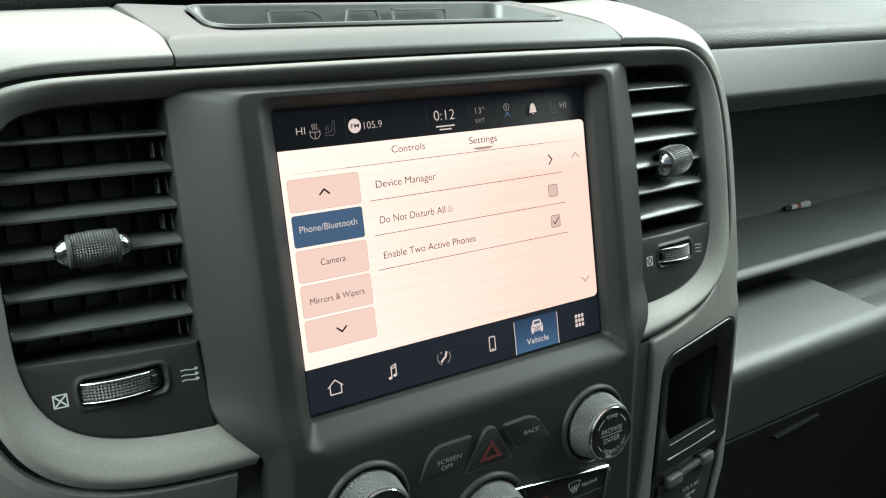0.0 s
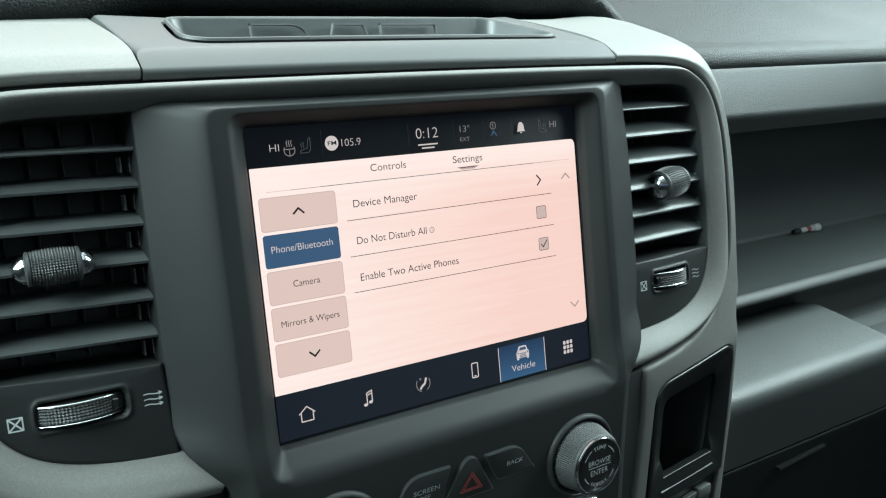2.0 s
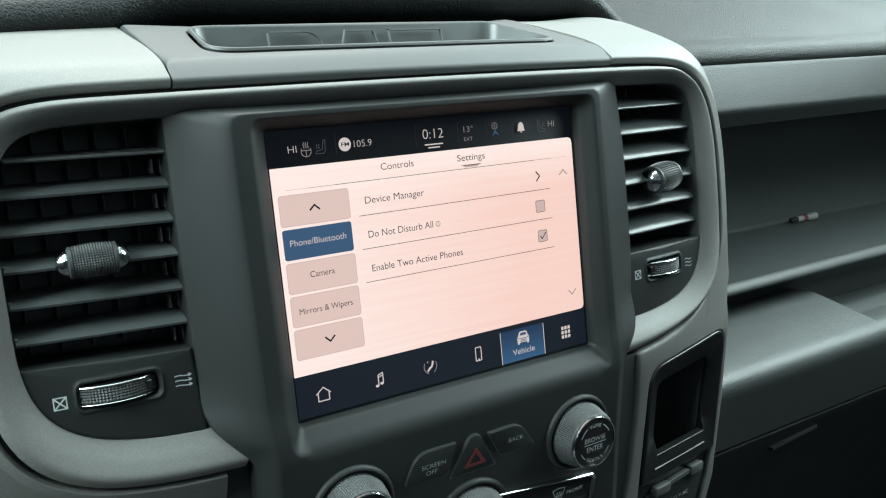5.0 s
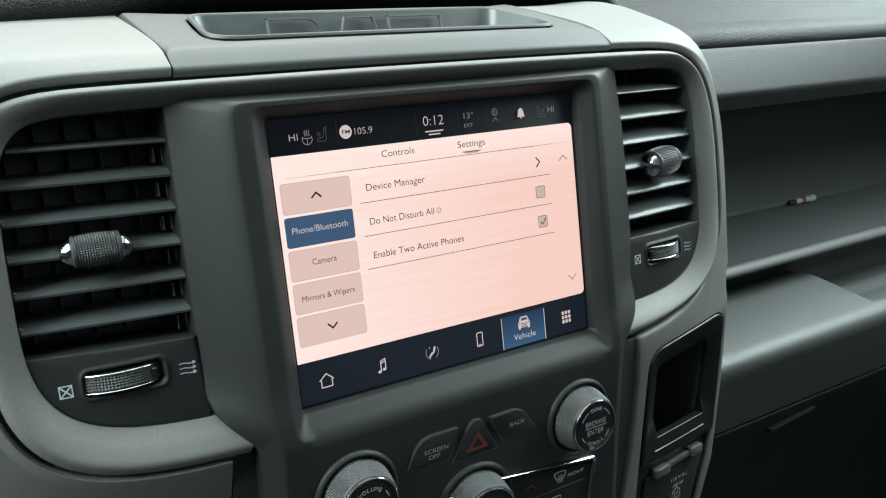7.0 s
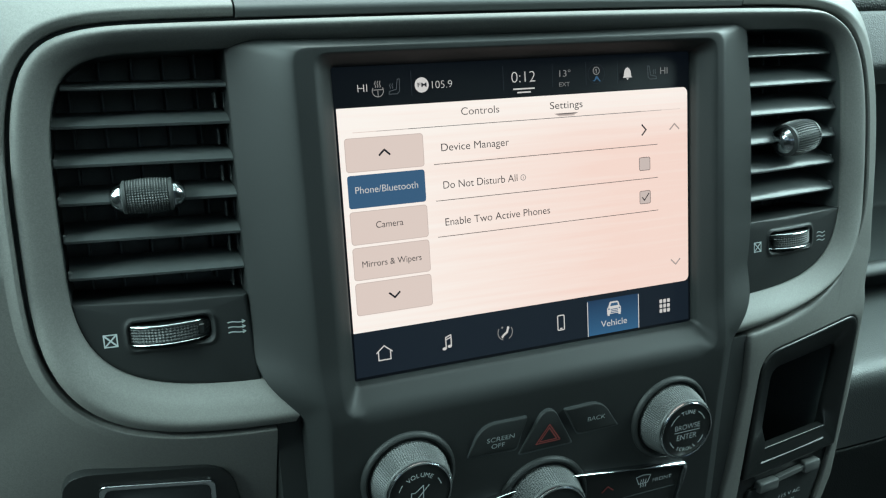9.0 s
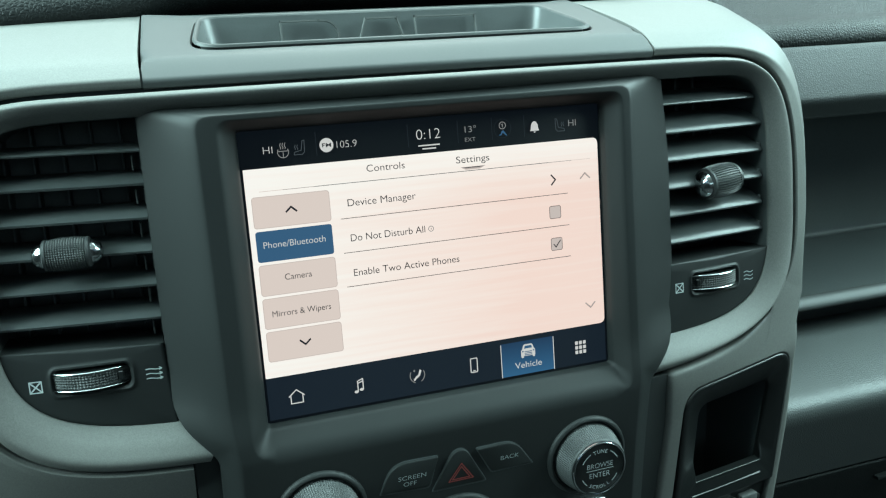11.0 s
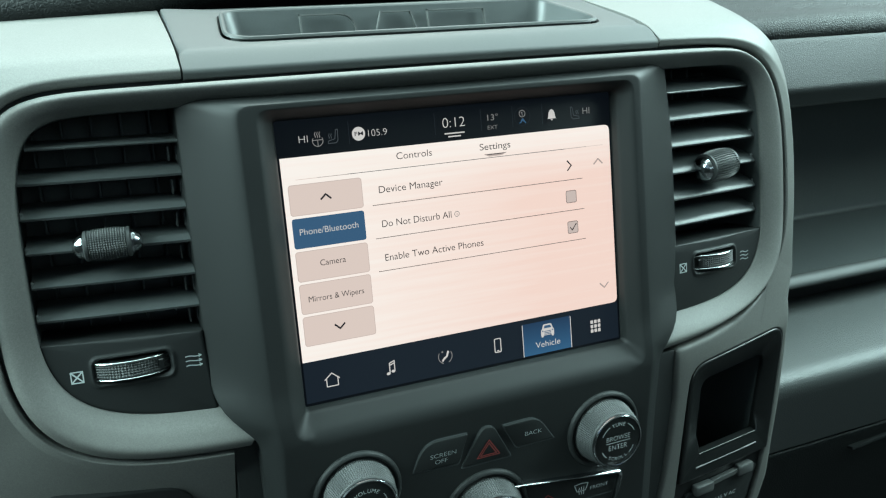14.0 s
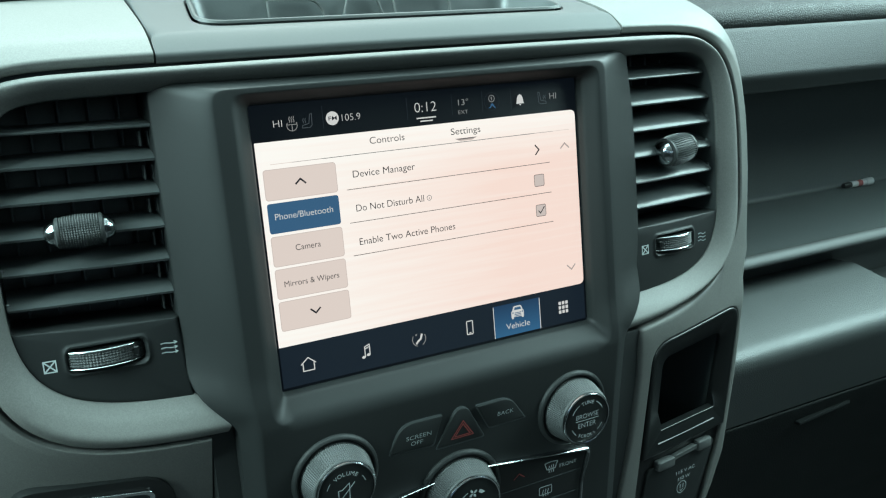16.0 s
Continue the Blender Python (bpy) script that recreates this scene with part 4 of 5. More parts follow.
loops = rounded_loops(flank, (0.0008, (0.012, 0.0045)), 10) + front + rounded_loops(inner, ((0.012, 0.0055), (0.0016, 0.0012), 0.0002), 10)
bezel = part("bezel", loft(loops), SOFT_BLACK, unit, "matt black moulded bezel", angle=60)

# the display: glass panel and what it shows
dp = part("display_panel", plate(round_rect(-0.0016, 0.1723, -0.1146, 0.0167, 0.001, 3), 0.0004, 0.005, 0.0003), UI_TOP, unit, "dark glossy display panel")
W, H = 0.1707, 0.0933


def ui(name, outline, mat, y, label="", parent=None):
    bm = fill(bmesh.new(), outline, y)
    bmesh.ops.recalc_face_normals(bm, faces=bm.faces)
    if sum(f.normal.y for f in bm.faces) > 0:
        bmesh.ops.reverse_faces(bm, faces=bm.faces)
    return part(name, bm, mat, parent or dp, label, flat=True)


def lines(name, strokes, w, mat, y=-0.0005, label="", parent=None):
    bm = bmesh.new()
    for st in strokes:
        ribbon(bm, st, w, y)
    bmesh.ops.recalc_face_normals(bm, faces=bm.faces)
    return part(name, bm, mat, parent or dp, label, flat=True)


def ring_pts(cx, cz, r):
    return arc(cx, cz, r, 0, 360, 28)


page_edge = round_poly([(0, 0), (0, -H), (W, -H), (W, 0)], [0.0004, 0.0004, 0.003, 0.003], 5)
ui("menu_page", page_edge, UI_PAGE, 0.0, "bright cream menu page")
ui("bottom_bar", [(0, -H), (0, -0.1129), (W, -0.1129), (W, -H - 0.0002)], UI_BAR, 0.0001, "dark navy bar with symbols")
ui("tab", [(0.1131, -0.0958), (0.1131, -0.1127), (0.1415, -0.1127), (0.1415, -0.0958)], UI_TAB, -0.0001, "blue lit tab")
for x in (0.1132, 0.1414):
    lines("tab_edge", [[(x, -0.0962), (x, -0.1127)]], 0.0004, UI_WHITE, -0.0002)
TY = -0.0006


def word(body, x, z, w, mat, align="LEFT", h=None, bold=-0.004):
    return lettering("display_text", body, x, z, mat, dp, TY, width=w, height=h, align=align, bold=bold)


# top bar
word("HI", 0.0094, 0.0060, 0.0040, UI_WHITE, h=0.0033, bold=-0.02)
word("HI", 0.1552, 0.0066, 0.0040, UI_MID, h=0.0032)
word("105.9", 0.0416, 0.0059, 0.0090, UI_WHITE, h=0.0033, bold=-0.02)
ui("radio_badge", ring_pts(0.0371, 0.0076, 0.0031)[:-1], UI_WHITE, -0.0004, "white round badge")
lettering("display_text", "FM", 0.0371, 0.0068, UI_DARK, dp, -0.0008, width=0.0040, height=0.0018, align="CENTER", bold=0.012)
word("0:12", 0.0842, 0.0064, 0.0115, UI_WHITE, "CENTER", 0.0049, -0.018)
lines("pull_bars", [[(0.0793, 0.0036), (0.0893, 0.0036)], [(0.0811, 0.0021), (0.0874, 0.0021)]], 0.0006, UI_WHITE)
word("13\u00b0", 0.1020, 0.0078, 0.0056, UI_MID, h=0.0030)
word("EXT", 0.1018, 0.0036, 0.0053, UI_MID, h=0.0019)
for x0, x1 in ((0.0745, 0.0940), (0.0985, 0.1105), (0.1155, 0.1265), (0.1320, 0.1425), (0.0325, 0.0330)):
    lines("bar_divider", [[(x0, 0.0035), (x0, 0.0135)]], 0.00025, UI_FAINT)
lines("phone_status", [ring_pts(0.1209, 0.0096, 0.0016), [(0.1204, 0.0099), (0.1209, 0.0103), (0.1209, 0.0088)]], 0.00035, UI_MID)
ui("phone_status_mark", [(0.1186, 0.0052), (0.1198, 0.0056), (0.1204, 0.0070), (0.1212, 0.0074), (0.1218, 0.0066), (0.1230, 0.0050), (0.1226, 0.0047), (0.1210, 0.0062), (0.1200, 0.0050)], UI_BLUE, TY, "dim blue mark")
lines("status_ring", [ring_pts(0.1209, 0.0082, 0.0043)], 0.00018, UI_FAINT)
bell = [(0.1349, 0.0058), (0.1353, 0.0066), (0.1356, 0.0087), (0.1363, 0.0099), (0.1373, 0.0104), (0.1383, 0.0099), (0.1390, 0.0087), (0.1393, 0.0066), (0.1397, 0.0058)]
ui("bell_symbol", bell, UI_WHITE, TY, "pale bell")
ui("bell_clapper", [(0.1366, 0.0055), (0.1373, 0.0048), (0.1380, 0.0055)], UI_WHITE, TY)
lines("steering_symbol", [arc(0.0179, 0.0062, 0.0024, 150, 390, 14), [(0.0157, 0.0066), (0.0201, 0.0066)], [(0.0179, 0.0062), (0.0179, 0.0039)]] + [[(0.0169 + 0.001 * k + 0.0002 * math.sin(i * 1.6), 0.0076 + 0.0005 * i) for i in range(6)] for k in range(3)], 0.00032, UI_MID)
for x, m, f in ((0.0250, UI_DIM, 1), (0.1507, UI_DIM, -1)):
    back = [(x + f * 0.0024, 0.0106), (x + f * 0.0015, 0.0104), (x + f * 0.0008, 0.0064), (x - f * 0.0022, 0.0057), (x - f * 0.0024, 0.0046), (x + f * 0.0012, 0.0046), (x + f * 0.0022, 0.0056), (x + f * 0.0024, 0.0106)]
    lines("seat_symbol", [back] + [[(x - f * (0.0018 - 0.0010 * k) + 0.0002 * math.sin(i * 1.6), 0.0068 + 0.0004 * i) for i in range(6)] for k in range(2)], 0.0003, m)

# menu
word("Controls", 0.0541, -0.0058, 0.0178, UI_GREY, h=0.0033)
word("Settings", 0.0968, -0.0060, 0.0165, UI_DARK, h=0.0033)
for w, mat in ((0.0013, UI_BOX), (0.0008, UI_PALE_LINE), (0.0004, UI_GREY)):
    ui("tab_underline", [(0.0988, -0.0081), (0.1112, -0.0081), (0.1085, -0.0081 - w), (0.1015, -0.0081 - w)], mat, -0.0003 - 0.0001 * (0.0013 - w) / 0.0005)
for x0, x1, mat in ((0.0060, 0.0160, UI_TILE), (0.0160, 0.0300, UI_PALE_LINE), (0.0300, 0.1440, UI_GREY), (0.1440, 0.1560, UI_PALE_LINE), (0.1560, 0.1660, UI_TILE)):
    lines("header_line", [[(x0, -0.0099), (x1, -0.0099)]], 0.00026, mat)
for k in range(5):
    z = -0.0122 - 0.0150 * k
    ui("menu_tile", round_rect(0.0023, 0.0361, z - 0.0136, z, 0.0012, 4), UI_BLUE if k == 1 else UI_TILE, -0.0002, "blue lit menu tile" if k == 1 else "grey-beige menu tile")
    if k != 1:
        lines("tile_edge", [[*round_rect(0.0023, 0.0361, z - 0.0136, z, 0.0012, 4), (0.0361, z - 0.0012)]], 0.0003, UI_EDGE, -0.0003)
lines("up_arrow", [[(0.0166, -0.0197), (0.0189, -0.0176), (0.0212, -0.0197)]], 0.0008, UI_DARK)
lines("down_arrow", [[(0.0169, -0.0779), (0.0192, -0.0800), (0.0215, -0.0779)]], 0.0008, UI_DARK)
word("Phone/Bluetooth", 0.0190, -0.0347, 0.0274, UI_WHITE, "CENTER", 0.0030)
word("Camera", 0.0191, -0.0496, 0.0120, UI_TEXT, "CENTER", 0.0029)
word("Mirrors & Wipers", 0.0191, -0.0655, 0.0263, UI_TEXT, "CENTER", 0.0028)
for k, (text, x1) in enumerate((("Device Manager", 0.0760), ("Do Not Disturb All", 0.0793), ("Enable Two Active Phones", 0.0950))):
    z = -0.0203 - 0.0159 * k
    word(text, 0.0441, z, x1 - 0.0441, UI_TEXT, h=0.0034)
    lines("row_line", [[(0.0405, -0.0256 - 0.01555 * k), (0.1531, -0.0256 - 0.01555 * k)]], 0.00028, UI_GREY)
lines("info_symbol", [ring_pts(0.0822, -0.0348, 0.0012), [(0.0822, -0.0352), (0.0823, -0.0345)]], 0.0003, UI_MID)
lines("row_arrow", [[(0.1447, -0.0160), (0.1469, -0.0184), (0.1447, -0.0208)]], 0.0007, UI_DARK)
for z in (-0.0342, -0.0499):
    cbx = ui("check_box", round_rect(0.1431, 0.1490, z - 0.0030, z + 0.0030, 0.0008, 4), UI_BOX, -0.0002, "small beige check box")
    lines("box_edge", [[*round_rect(0.1431, 0.1490, z - 0.0030, z + 0.0030, 0.0008, 4), (0.1490, z + 0.0022)]], 0.0003, UI_LINE, -0.0003)
lines("check_mark", [[(0.1444, -0.0499), (0.1455, -0.0513), (0.1480, -0.0482)]], 0.0005, UI_DARK)
lines("scroll_up_arrow", [[(0.1603, -0.0192), (0.1629, -0.0167), (0.1654, -0.0192)]], 0.0007, UI_PALE_LINE)
lines("scroll_down_arrow", [[(0.1603, -0.0817), (0.1629, -0.0842), (0.1654, -0.0817)]], 0.0007, UI_PALE_LINE)

# bottom bar symbols
lines("home_symbol", [[(0.0093, -0.1032), (0.0128, -0.1003), (0.0163, -0.1032)], [(0.0101, -0.1028), (0.0101, -0.1065), (0.0155, -0.1065), (0.0155, -0.1028)]], 0.00048, UI_WHITE)
lines("music_symbol", [[(0.0411, -0.1062), (0.0411, -0.1013), (0.0436, -0.1004), (0.0436, -0.1053)], [(0.0411, -0.1024), (0.0436, -0.1015)]], 0.0005, UI_WHITE)
for x, z in ((0.0403, -0.1063), (0.0428, -0.1055)):
    ui("note_head", [(x + 0.0010 * math.cos(a * 0.628), z + 0.0007 * math.sin(a * 0.628)) for a in range(10)], UI_WHITE, TY)
lines("climate_symbol", [arc(0.0700, -0.1035, 0.0036, 150, 250, 10), arc(0.0700, -0.1035, 0.0036, -60, 30, 10), [(0.0682, -0.1012), (0.0690, -0.1012)], [(0.0686, -0.1008), (0.0686, -0.1016)], [(0.0680, -0.1052), (0.0692, -0.1046), (0.0700, -0.1050)]], 0.0004, UI_MID)
ui("climate_figure", [(0.0712, -0.1009), (0.0722, -0.1013), (0.0712, -0.1040), (0.0695, -0.1050), (0.0686, -0.1062), (0.0680, -0.1057), (0.0692, -0.1040), (0.0704, -0.1034)], UI_WHITE, TY, "pale airflow symbol")
lines("phone_symbol", [[*round_rect(0.0970, 0.1004, -0.1070, -0.1001, 0.0005, 3), (0.1004, -0.1006)], [(0.0982, -0.1063), (0.0992, -0.1063)]], 0.0005, UI_WHITE)
truck = [(0.1236, -0.1034), (0.1236, -0.1006), (0.1243, -0.0998), (0.1249, -0.0980), (0.1255, -0.0975), (0.1293, -0.0975), (0.1299, -0.0980), (0.1305, -0.0998), (0.1312, -0.1006), (0.1312, -0.1034)]
ui("truck_symbol", truck, UI_WHITE, TY, "pale front of a truck")
ui("truck_window", [(0.1252, -0.0996), (0.1257, -0.0982), (0.1291, -0.0982), (0.1296, -0.0996)], UI_BLUE, TY - 0.0002)
for x in (0.1241, 0.1299):
    ui("truck_lamp", round_rect(x, x + 0.0008, -0.1013, -0.1006, 0.0002, 2), UI_BLUE, TY - 0.0002)
for z in (-0.1010, -0.1018, -0.1026):
    ui("truck_grille", [(0.1254, z), (0.1254, z - 0.0004), (0.1294, z - 0.0004), (0.1294, z)], UI_BLUE, TY - 0.0002)
for x in (0.1238, 0.1298):
    ui("truck_wheel", [(x, -0.1042), (x + 0.0012, -0.1042), (x + 0.0012, -0.1034), (x, -0.1034)], UI_WHITE, TY)
word("Vehicle", 0.1273, -0.1092, 0.0144, UI_WHITE, "CENTER", 0.0032)
for i in range(3):
    for k in range(3):
        x, z = 0.1540 + 0.0022 * i, -0.1015 - 0.0024 * k
        ui("grid_dot", round_rect(x - 0.0008, x + 0.0008, z - 0.0009, z + 0.0009, 0.0003, 2), UI_WHITE, TY)


# ---- knobs and buttons of the panel ----
def face_y(x, z):
    return fy(z)


def knob(name, x, z, r, label):
    """A tall tapered knob in a raised collar, square to the leaning panel."""
    y = fy(z)
    lean = Matrix.Translation((x, y, z)) @ Matrix.Rotation(math.atan(LEAN), 4, "X") @ Matrix.Translation((-x, -y, -z))

    def turned(profile, steps, *studs):
        bm = lathe(profile, (x, y, z), steps, "y", *studs)
        bm.transform(lean)
        return bm

    k = part(name, turned([(r * 1.23, -0.004), (r * 1.22, 0.0004), (r * 1.20, 0.0014), (r * 1.16, 0.0021), (r * 1.12, 0.0023), (r * 1.08, 0.0019), (r * 1.055, 0.0008), (r * 1.045, -0.002)], 72), SOFT_BLACK, unit, label)
    rows = 20
    prof = [(r * 1.0, -0.002), (r * 1.0, 0.0004)] + [(r * (0.985 - 0.135 * (i / rows) ** 1.2), 0.0008 + 0.0114 * i / rows) for i in range(rows + 1)] + [(r * 0.838, 0.0127), (r * 0.815, 0.0130)]
    part("grip", turned(prof, 200, (2, rows + 2, 0.0005)), RUBBER, k, "knurled grip", angle=15)
    part("chrome_ring", turned([(r * 0.820, 0.0122), (r * 0.825, 0.0134), (r * 0.815, 0.0141), (r * 0.795, 0.0144), (r * 0.770, 0.0142), (r * 0.755, 0.0130)], 72), CHROME, k, "chrome ring")
    part("face", turned([(r * 0.765, 0.0110), (r * 0.765, 0.0134), (r * 0.740, 0.0137), (0.0, 0.0140)], 64), BUTTON_BLACK, k, "satin black face")
    drop = LEAN / math.hypot(1, LEAN)
    return k, y - 0.0143 * math.sqrt(1 - drop ** 2) + LEAN * (z - 0.0143 * drop), -0.0143 * drop


def rest_on(bm, y_of, off=0.0):
    """Move flat print onto a face."""
    for v in bm.verts:
        v.co.y += y_of(v.co.x, v.co.z) + off


def on_face(x, z):
    return -LEAN * z


def curved_word(body, cx, cz, r, mid, size, parent, y, mat, inward=False):
    """Letters set along an arc; mid: the angle of the middle letter."""
    stepw = math.degrees(size * 1.04 / r)
    for i, ch in enumerate(body):
        off = (i - (len(body) - 1) / 2) * stepw
        a = mid - off if not inward else mid + off
        px, pz = cx + r * math.cos(radians(a)), cz + r * math.sin(radians(a))
        turn = a - 90 if not inward else a + 90
        h = size
        dx, dz = (-h / 2) * -math.sin(radians(turn)), (-h / 2) * math.cos(radians(turn))
        lettering("knob_letter", ch, px + dx, pz + dz, mat, parent, y, height=h, align="CENTER", turn=turn, bold=0.0, y_of=on_face)


TX, TZ = 0.1528, -0.1578
k1, yk, drop = knob("tuning_knob", TX, TZ, 0.0178, "knurled tuning knob with chrome ring and white writing")
TZ += drop
lettering("knob_text", "BROWSE", TX, TZ + 0.0008, PRINT, k1, yk, width=0.0142, height=0.0028, align="CENTER", bold=-0.012, y_of=on_face)
lettering("knob_text", "ENTER", TX, TZ - 0.0045, PRINT, k1, yk, width=0.0112, height=0.0030, align="CENTER", bold=-0.012, y_of=on_face)
bm = bmesh.new()
ribbon(bm, [(TX - 0.0073, TZ - 0.0003), (TX + 0.0073, TZ - 0.0003)], 0.0003, yk)
for a0, a1 in ((25, 58), (122, 155), (205, 228), (312, 335)):
    ribbon(bm, arc(TX, TZ, 0.0104, a0, a1, 8), 0.0004, yk)
rest_on(bm, on_face)
part("knob_lines", bm, PRINT, k1, flat=True)
curved_word("TUNE", TX, TZ, 0.0098, 90, 0.0021, k1, yk, PRINT)
curved_word("SCROLL", TX, TZ, 0.0098, 270, 0.0019, k1, yk, PRINT, True)

VX, VZ = 0.0174, -0.1578
k2, yk, drop = knob("volume_knob", VX, VZ, 0.0178, "knurled volume knob with chrome ring and white writing")
VZ += drop
curved_word("VOLUME", VX, VZ, 0.0090, 90, 0.0021, k2, yk, PRINT)
bm = bmesh.new()
ribbon(bm, [(VX - 0.0040, VZ + 0.0010), (VX - 0.0022, VZ + 0.0010), (VX + 0.0014, VZ + 0.0038), (VX + 0.0014, VZ - 0.0058), (VX - 0.0022, VZ - 0.0030), (VX - 0.0040, VZ - 0.0030)], 0.0004, yk, True)
ribbon(bm, [(VX - 0.0052, VZ - 0.0062), (VX + 0.0040, VZ + 0.0036)], 0.0004, yk)
for a0, a1 in ((18, 36), (144, 162)):
    ribbon(bm, arc(VX, VZ, 0.0098, a0, a1, 8), 0.0004, yk)
rest_on(bm, on_face)
part("mute_symbol", bm, PRINT, k2, "white mute symbol", flat=True)

FX, FZ = 0.0838, -0.1876
k3, yk, drop = knob("fan_knob", FX, FZ, 0.0198, "knurled fan knob with chrome ring and white fan symbol")
FZ += drop
bm = bmesh.new()
for a in range(4):
    c, s = math.cos(a * math.pi / 2 + 0.6), math.sin(a * math.pi / 2 + 0.6)
    fill(bm, [(FX + c * u - s * v, FZ + 0.0070 + s * u + c * v) for u, v in ((0.0002, 0.0), (0.0012, -0.0007), (0.0024, -0.0005), (0.0026, 0.0003), (0.0016, 0.0007))], yk - 0.00005)
outer, inner = arc(FX, FZ, 0.0092, 42, 66, 6), arc(FX, FZ, 0.0074, 66, 42, 6)
fill(bm, outer + inner[:-2], yk - 0.00005)
ribbon(bm, arc(FX, FZ, 0.0086, 112, 140, 8), 0.0006, yk)
rest_on(bm, on_face)
part("fan_symbol", bm, PRINT, k3, "white fan symbol", flat=True)
lettering("knob_text", "OFF", FX, FZ + 0.0004, PRINT, k3, yk, width=0.0078, height=0.0030, align="CENTER", bold=-0.012, y_of=on_face)


def button(name, pts, radii, label):
    """A key that stands proud along its upper edge and runs out flush below."""
    out = round_poly(pts, radii, 6)
    top, foot = max(z for x, z in out), min(z for x, z in out)

    def lean(x, z):
        return face_y(x, z) + 0.0018 * (1 - (z - foot) / (top - foot)) ** 1.3

    c = np.mean(np.array(out), axis=0)
    wide = [(c[0] + (x - c[0]) * 1.035, c[1] + (z - c[1]) * 1.05) for x, z in out]
    b = part(name, plate(out, -0.0021, 0.003, 0.0009, lean), SOFT_BLACK, unit, label)
    part("slot", plate(wide, -0.00012, 0.002, 0.0001, face_y), DEEP_BLACK, b, "dark slot round the key")
    return b, lean


b, lean = button("screen_button", [(0.0452, -0.1556), (0.0510, -0.1404), (0.0740, -0.1408), (0.0695, -0.1568)], [0.001, 0.008, 0.001, 0.002], "black screen-off key")
lettering("key_text", "SCREEN", 0.0607, -0.1497, PRINT_DIM, b, -0.0023, width=0.0136, height=0.0024, align="CENTER", y_of=lean, bold=-0.008)
lettering("key_text", "OFF", 0.0597, -0.1532, PRINT_DIM, b, -0.0023, width=0.0065, height=0.0024, align="CENTER", y_of=lean, bold=-0.008)
b, lean = button("hazard_button", [(0.0704, -0.1596), (0.0815, -0.1397), (0.0877, -0.1397), (0.0986, -0.1596)], [0.002, 0.004, 0.004, 0.002], "black triangular hazard key with a red triangle")
for q in (0.0062, 0.0044):
    bm = bmesh.new()
    cx, cz = 0.0852, -0.1529
    ribbon(bm, [(cx - q, cz - q * 0.50), (cx, cz + q * 0.98), (cx + q, cz - q * 0.50)], 0.0006, 0.0, True)
    rest_on(bm, lean, -0.0023)
    part("red_triangle", bm, RED_PRINT, b, "red outlined triangle", flat=True)
b, lean = button("back_button", [(0.1012, -0.1560), (0.0932, -0.1412), (0.1130, -0.1407), (0.1232, -0.1556)], [0.002, 0.001, 0.007, 0.001], "black back key")
lettering("key_text", "BACK", 0.1103, -0.1499, PRINT_DIM, b, -0.0023, width=0.0095, height=0.0024, align="CENTER", y_of=lean, bold=-0.008)


# climate keys framed in chrome on both sides of the fan knob
def climate(s):
    def X(x):
        return x if s > 0 else 2 * 0.0838 - x

    pts = [(X(0.0900), -0.1765), (X(0.1636), -0.1858), (X(0.1600), -0.2260), (X(0.0900), -0.2310)]
    if s < 0:
        pts = pts[::-1]
    out = round_poly(pts, 0.004, 5)
    b = part("climate_keys", plate(out, -0.0004, 0.003, 0.0006, face_y), BUTTON_BLACK, unit, "black climate keys framed in chrome")
    edge = round_poly([(X(0.0980), -0.1767), (X(0.1300), -0.1808), (X(0.1652), -0.1855), (X(0.1628), -0.1960), (X(0.1606), -0.2030), (X(0.1600), -0.2240)], [0, 0.01, 0.0032, 0.004, 0.004, 0], 6)
    loops = []
    for i, (x, z) in enumerate(edge):
        a, c = Vector(edge[max(0, i - 1)]), Vector(edge[min(len(edge) - 1, i + 1)])
        d = (c - a).normalized()
        w = 0.0009 + 0.0006 * step(0.030, 0.046, abs(x - 0.0838) * 0.6) * step(-0.200, -0.193, z)
        n = Vector((-d.y, d.x)) * (w if s > 0 else 0.6 * w)
        loops.append([(x + n.x * math.cos(q * math.pi / 8), fy(z) - 0.0030 * math.sin(q * math.pi / 8), z + n.y * math.cos(q * math.pi / 8)) for q in range(9)])
    part("chrome_edge", loft(loops, cap_first=True, cap_last=True), CHROME, b, "bright chrome edge")
    for z in (-0.1975, -0.2105):
        part("key_joint", plate(round_rect(*sorted((X(0.1040), X(0.1600))), z, z + 0.0005, 0.0002, 2), -0.0006, 0.001, 0.0001, face_y), DEEP_BLACK, b, "dark joint between keys")
    return b


c = climate(1)
bm = bmesh.new()
sx, sz = 0.1402, -0.1903
ribbon(bm, [(sx - 0.0042, sz + 0.0028), (sx, sz + 0.0034), (sx + 0.0042, sz + 0.0028), (sx + 0.0026, sz - 0.0012), (sx - 0.0026, sz - 0.0012)], 0.0004, 0.0, True)
for k in range(3):
    ribbon(bm, [(sx - 0.0014 + 0.0014 * k + 0.0003 * math.sin(i * 1.5), sz - 0.0032 + 0.0007 * i) for i in range(7)], 0.0004, 0.0)
rest_on(bm, face_y, -0.0007)
part("defrost_symbol", bm, PRINT, c, "white windshield defrost symbol", flat=True)
bm = bmesh.new()
sx, sz = 0.1369, -0.2039
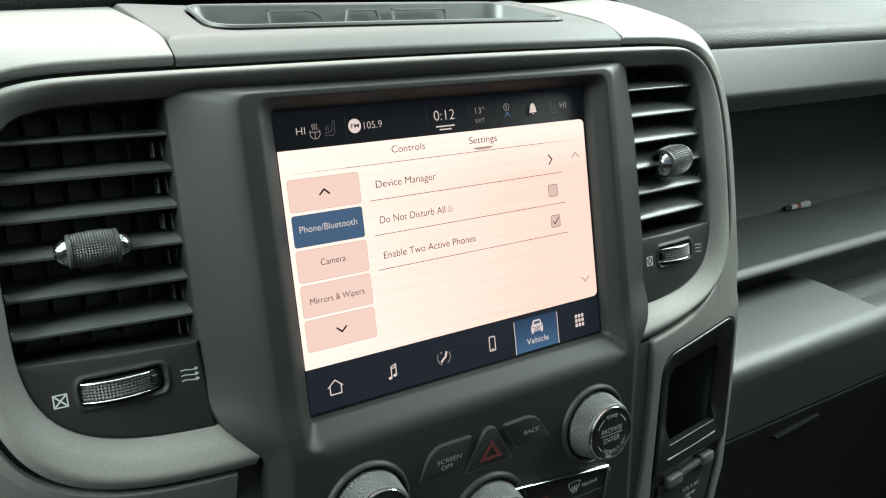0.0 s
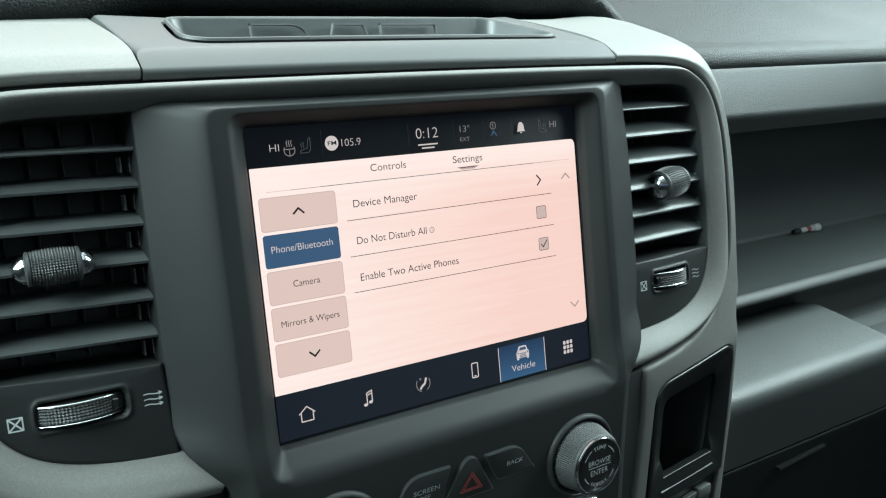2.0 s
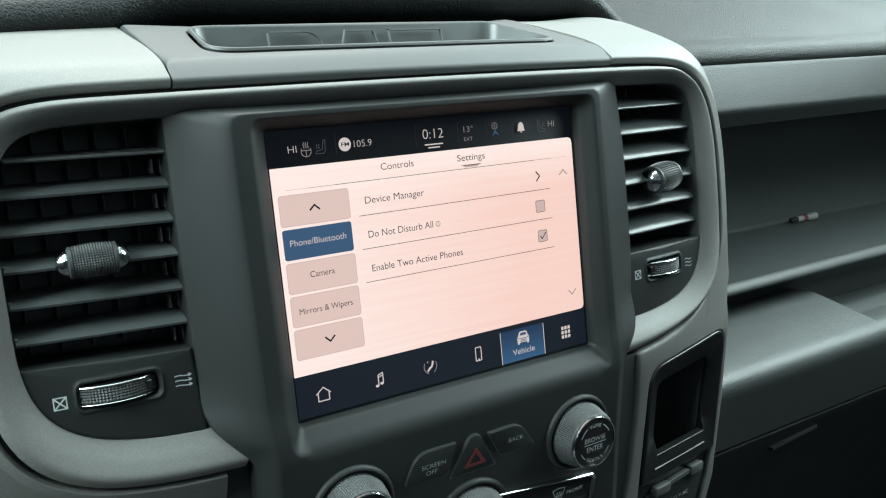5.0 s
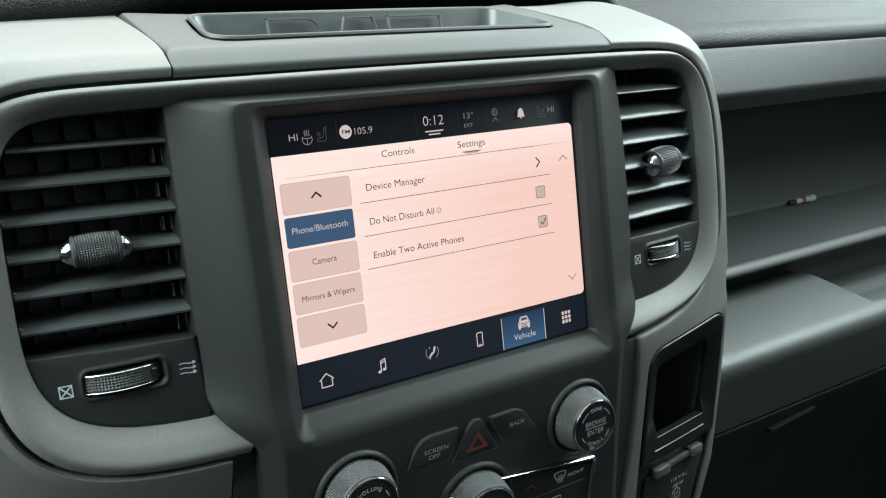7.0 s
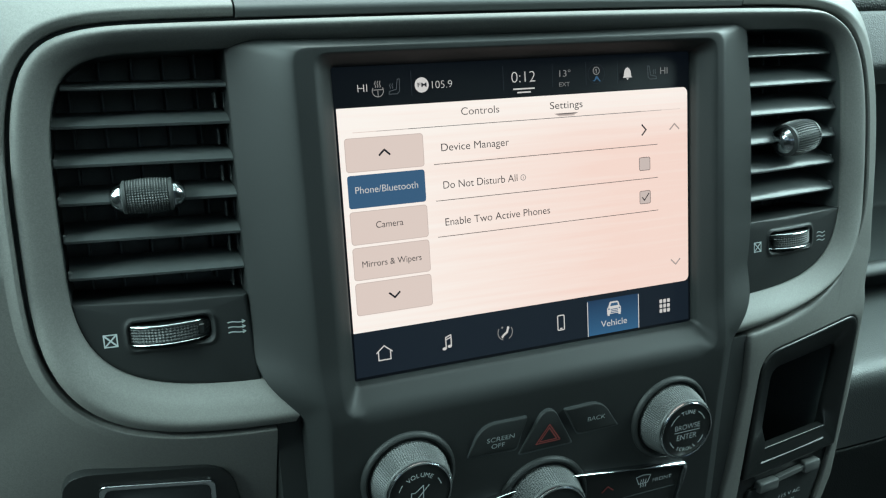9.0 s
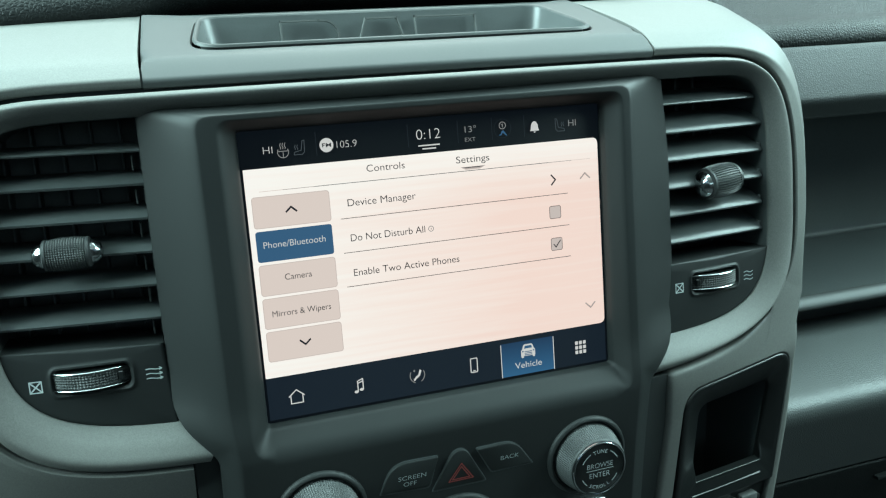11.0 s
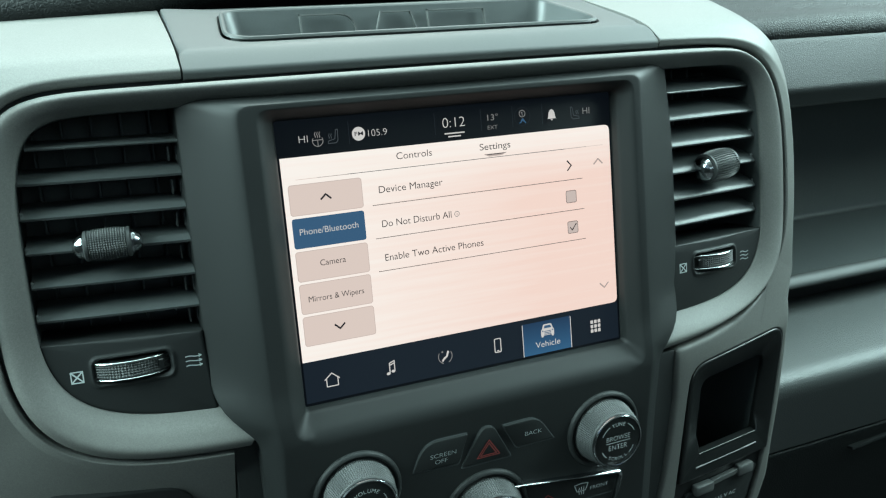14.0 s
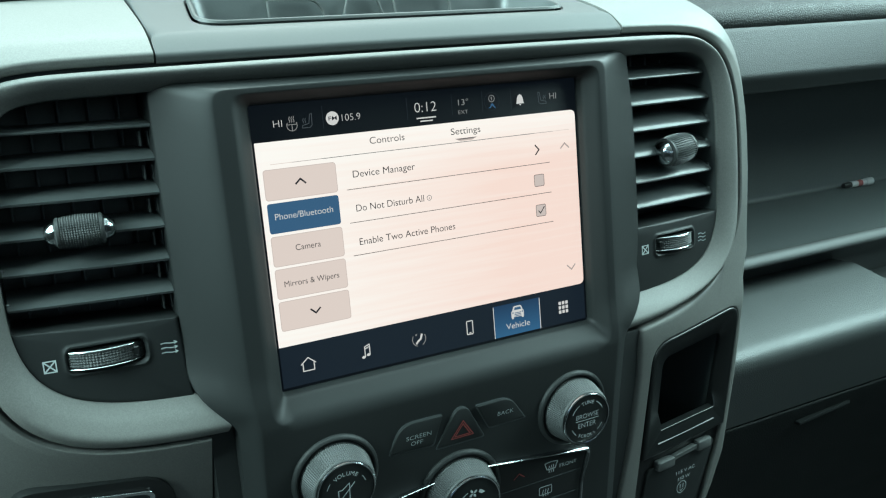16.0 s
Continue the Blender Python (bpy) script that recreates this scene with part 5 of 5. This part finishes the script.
ribbon(bm, round_rect(sx - 0.0040, sx + 0.0040, sz - 0.0022, sz + 0.0026, 0.0006, 3), 0.0004, 0.0, True)
for k in range(3):
    ribbon(bm, [(sx - 0.0016 + 0.0016 * k + 0.0003 * math.sin(i * 1.5), sz - 0.0034 + 0.0007 * i) for i in range(7)], 0.0004, 0.0)
rest_on(bm, face_y, -0.0007)
part("rear_defrost_symbol", bm, PRINT, c, "white rear window defrost symbol", flat=True)
lettering("key_text", "FRONT", 0.1459, -0.1922, PRINT_DIM, c, -0.0007, width=0.0112, height=0.0021, y_of=face_y, bold=-0.008)
bm = bmesh.new()
ribbon(bm, [(0.1165, -0.1910), (0.1197, -0.1884), (0.1229, -0.1910)], 0.0006, 0.0)
rest_on(bm, face_y, -0.0007)
part("warmer_arrow", bm, RED_PRINT, c, "dull red arrow", flat=True)
climate(-1)

# ---- the drive switch on the driver's side panel ----
def side_y(x, z):
    return bulge(x, 0.36) - 0.0030 + 0.50 * max(0.0, -0.13 - z)


switch = thing("drive_switch", -0.082, 0.03, -0.20, "black switch panel with a chrome-edged slot", "switch panel")
sw = round_poly([(-0.1230, -0.185), (-0.1190, -0.1345), (-0.0550, -0.1418), (-0.0450, -0.190)], [0.004, 0.012, 0.012, 0.004], 6)
part("panel", plate(sw, -0.0035, 0.012, 0.0010, side_y), BUTTON_BLACK, switch, "satin black switch panel")
slot = round_poly([(-0.1085, -0.178), (-0.1060, -0.1418), (-0.0610, -0.1478), (-0.0600, -0.182)], 0.004, 5)
c = np.mean(np.array(slot), axis=0)
inn = [(c[0] + (x - c[0]) * 0.89, c[1] + (z - c[1]) * 0.86) for x, z in slot]
loops = [[(x, side_y(x, z) - 0.0030, z) for x, z in slot], [(x, side_y(x, z) - 0.0055, z) for x, z in slot], [(x, side_y(x, z) - 0.0055, z) for x, z in inn], [(x, side_y(x, z) - 0.0030, z) for x, z in inn]]
part("chrome_frame", loft(rounded_loops(loops, (0.0016, 0.0016), 6)), CHROME, switch, "chrome frame")
part("slot", plate(inn, -0.0037, 0.002, 0.0004, side_y), DEEP_BLACK, switch, "black slot")
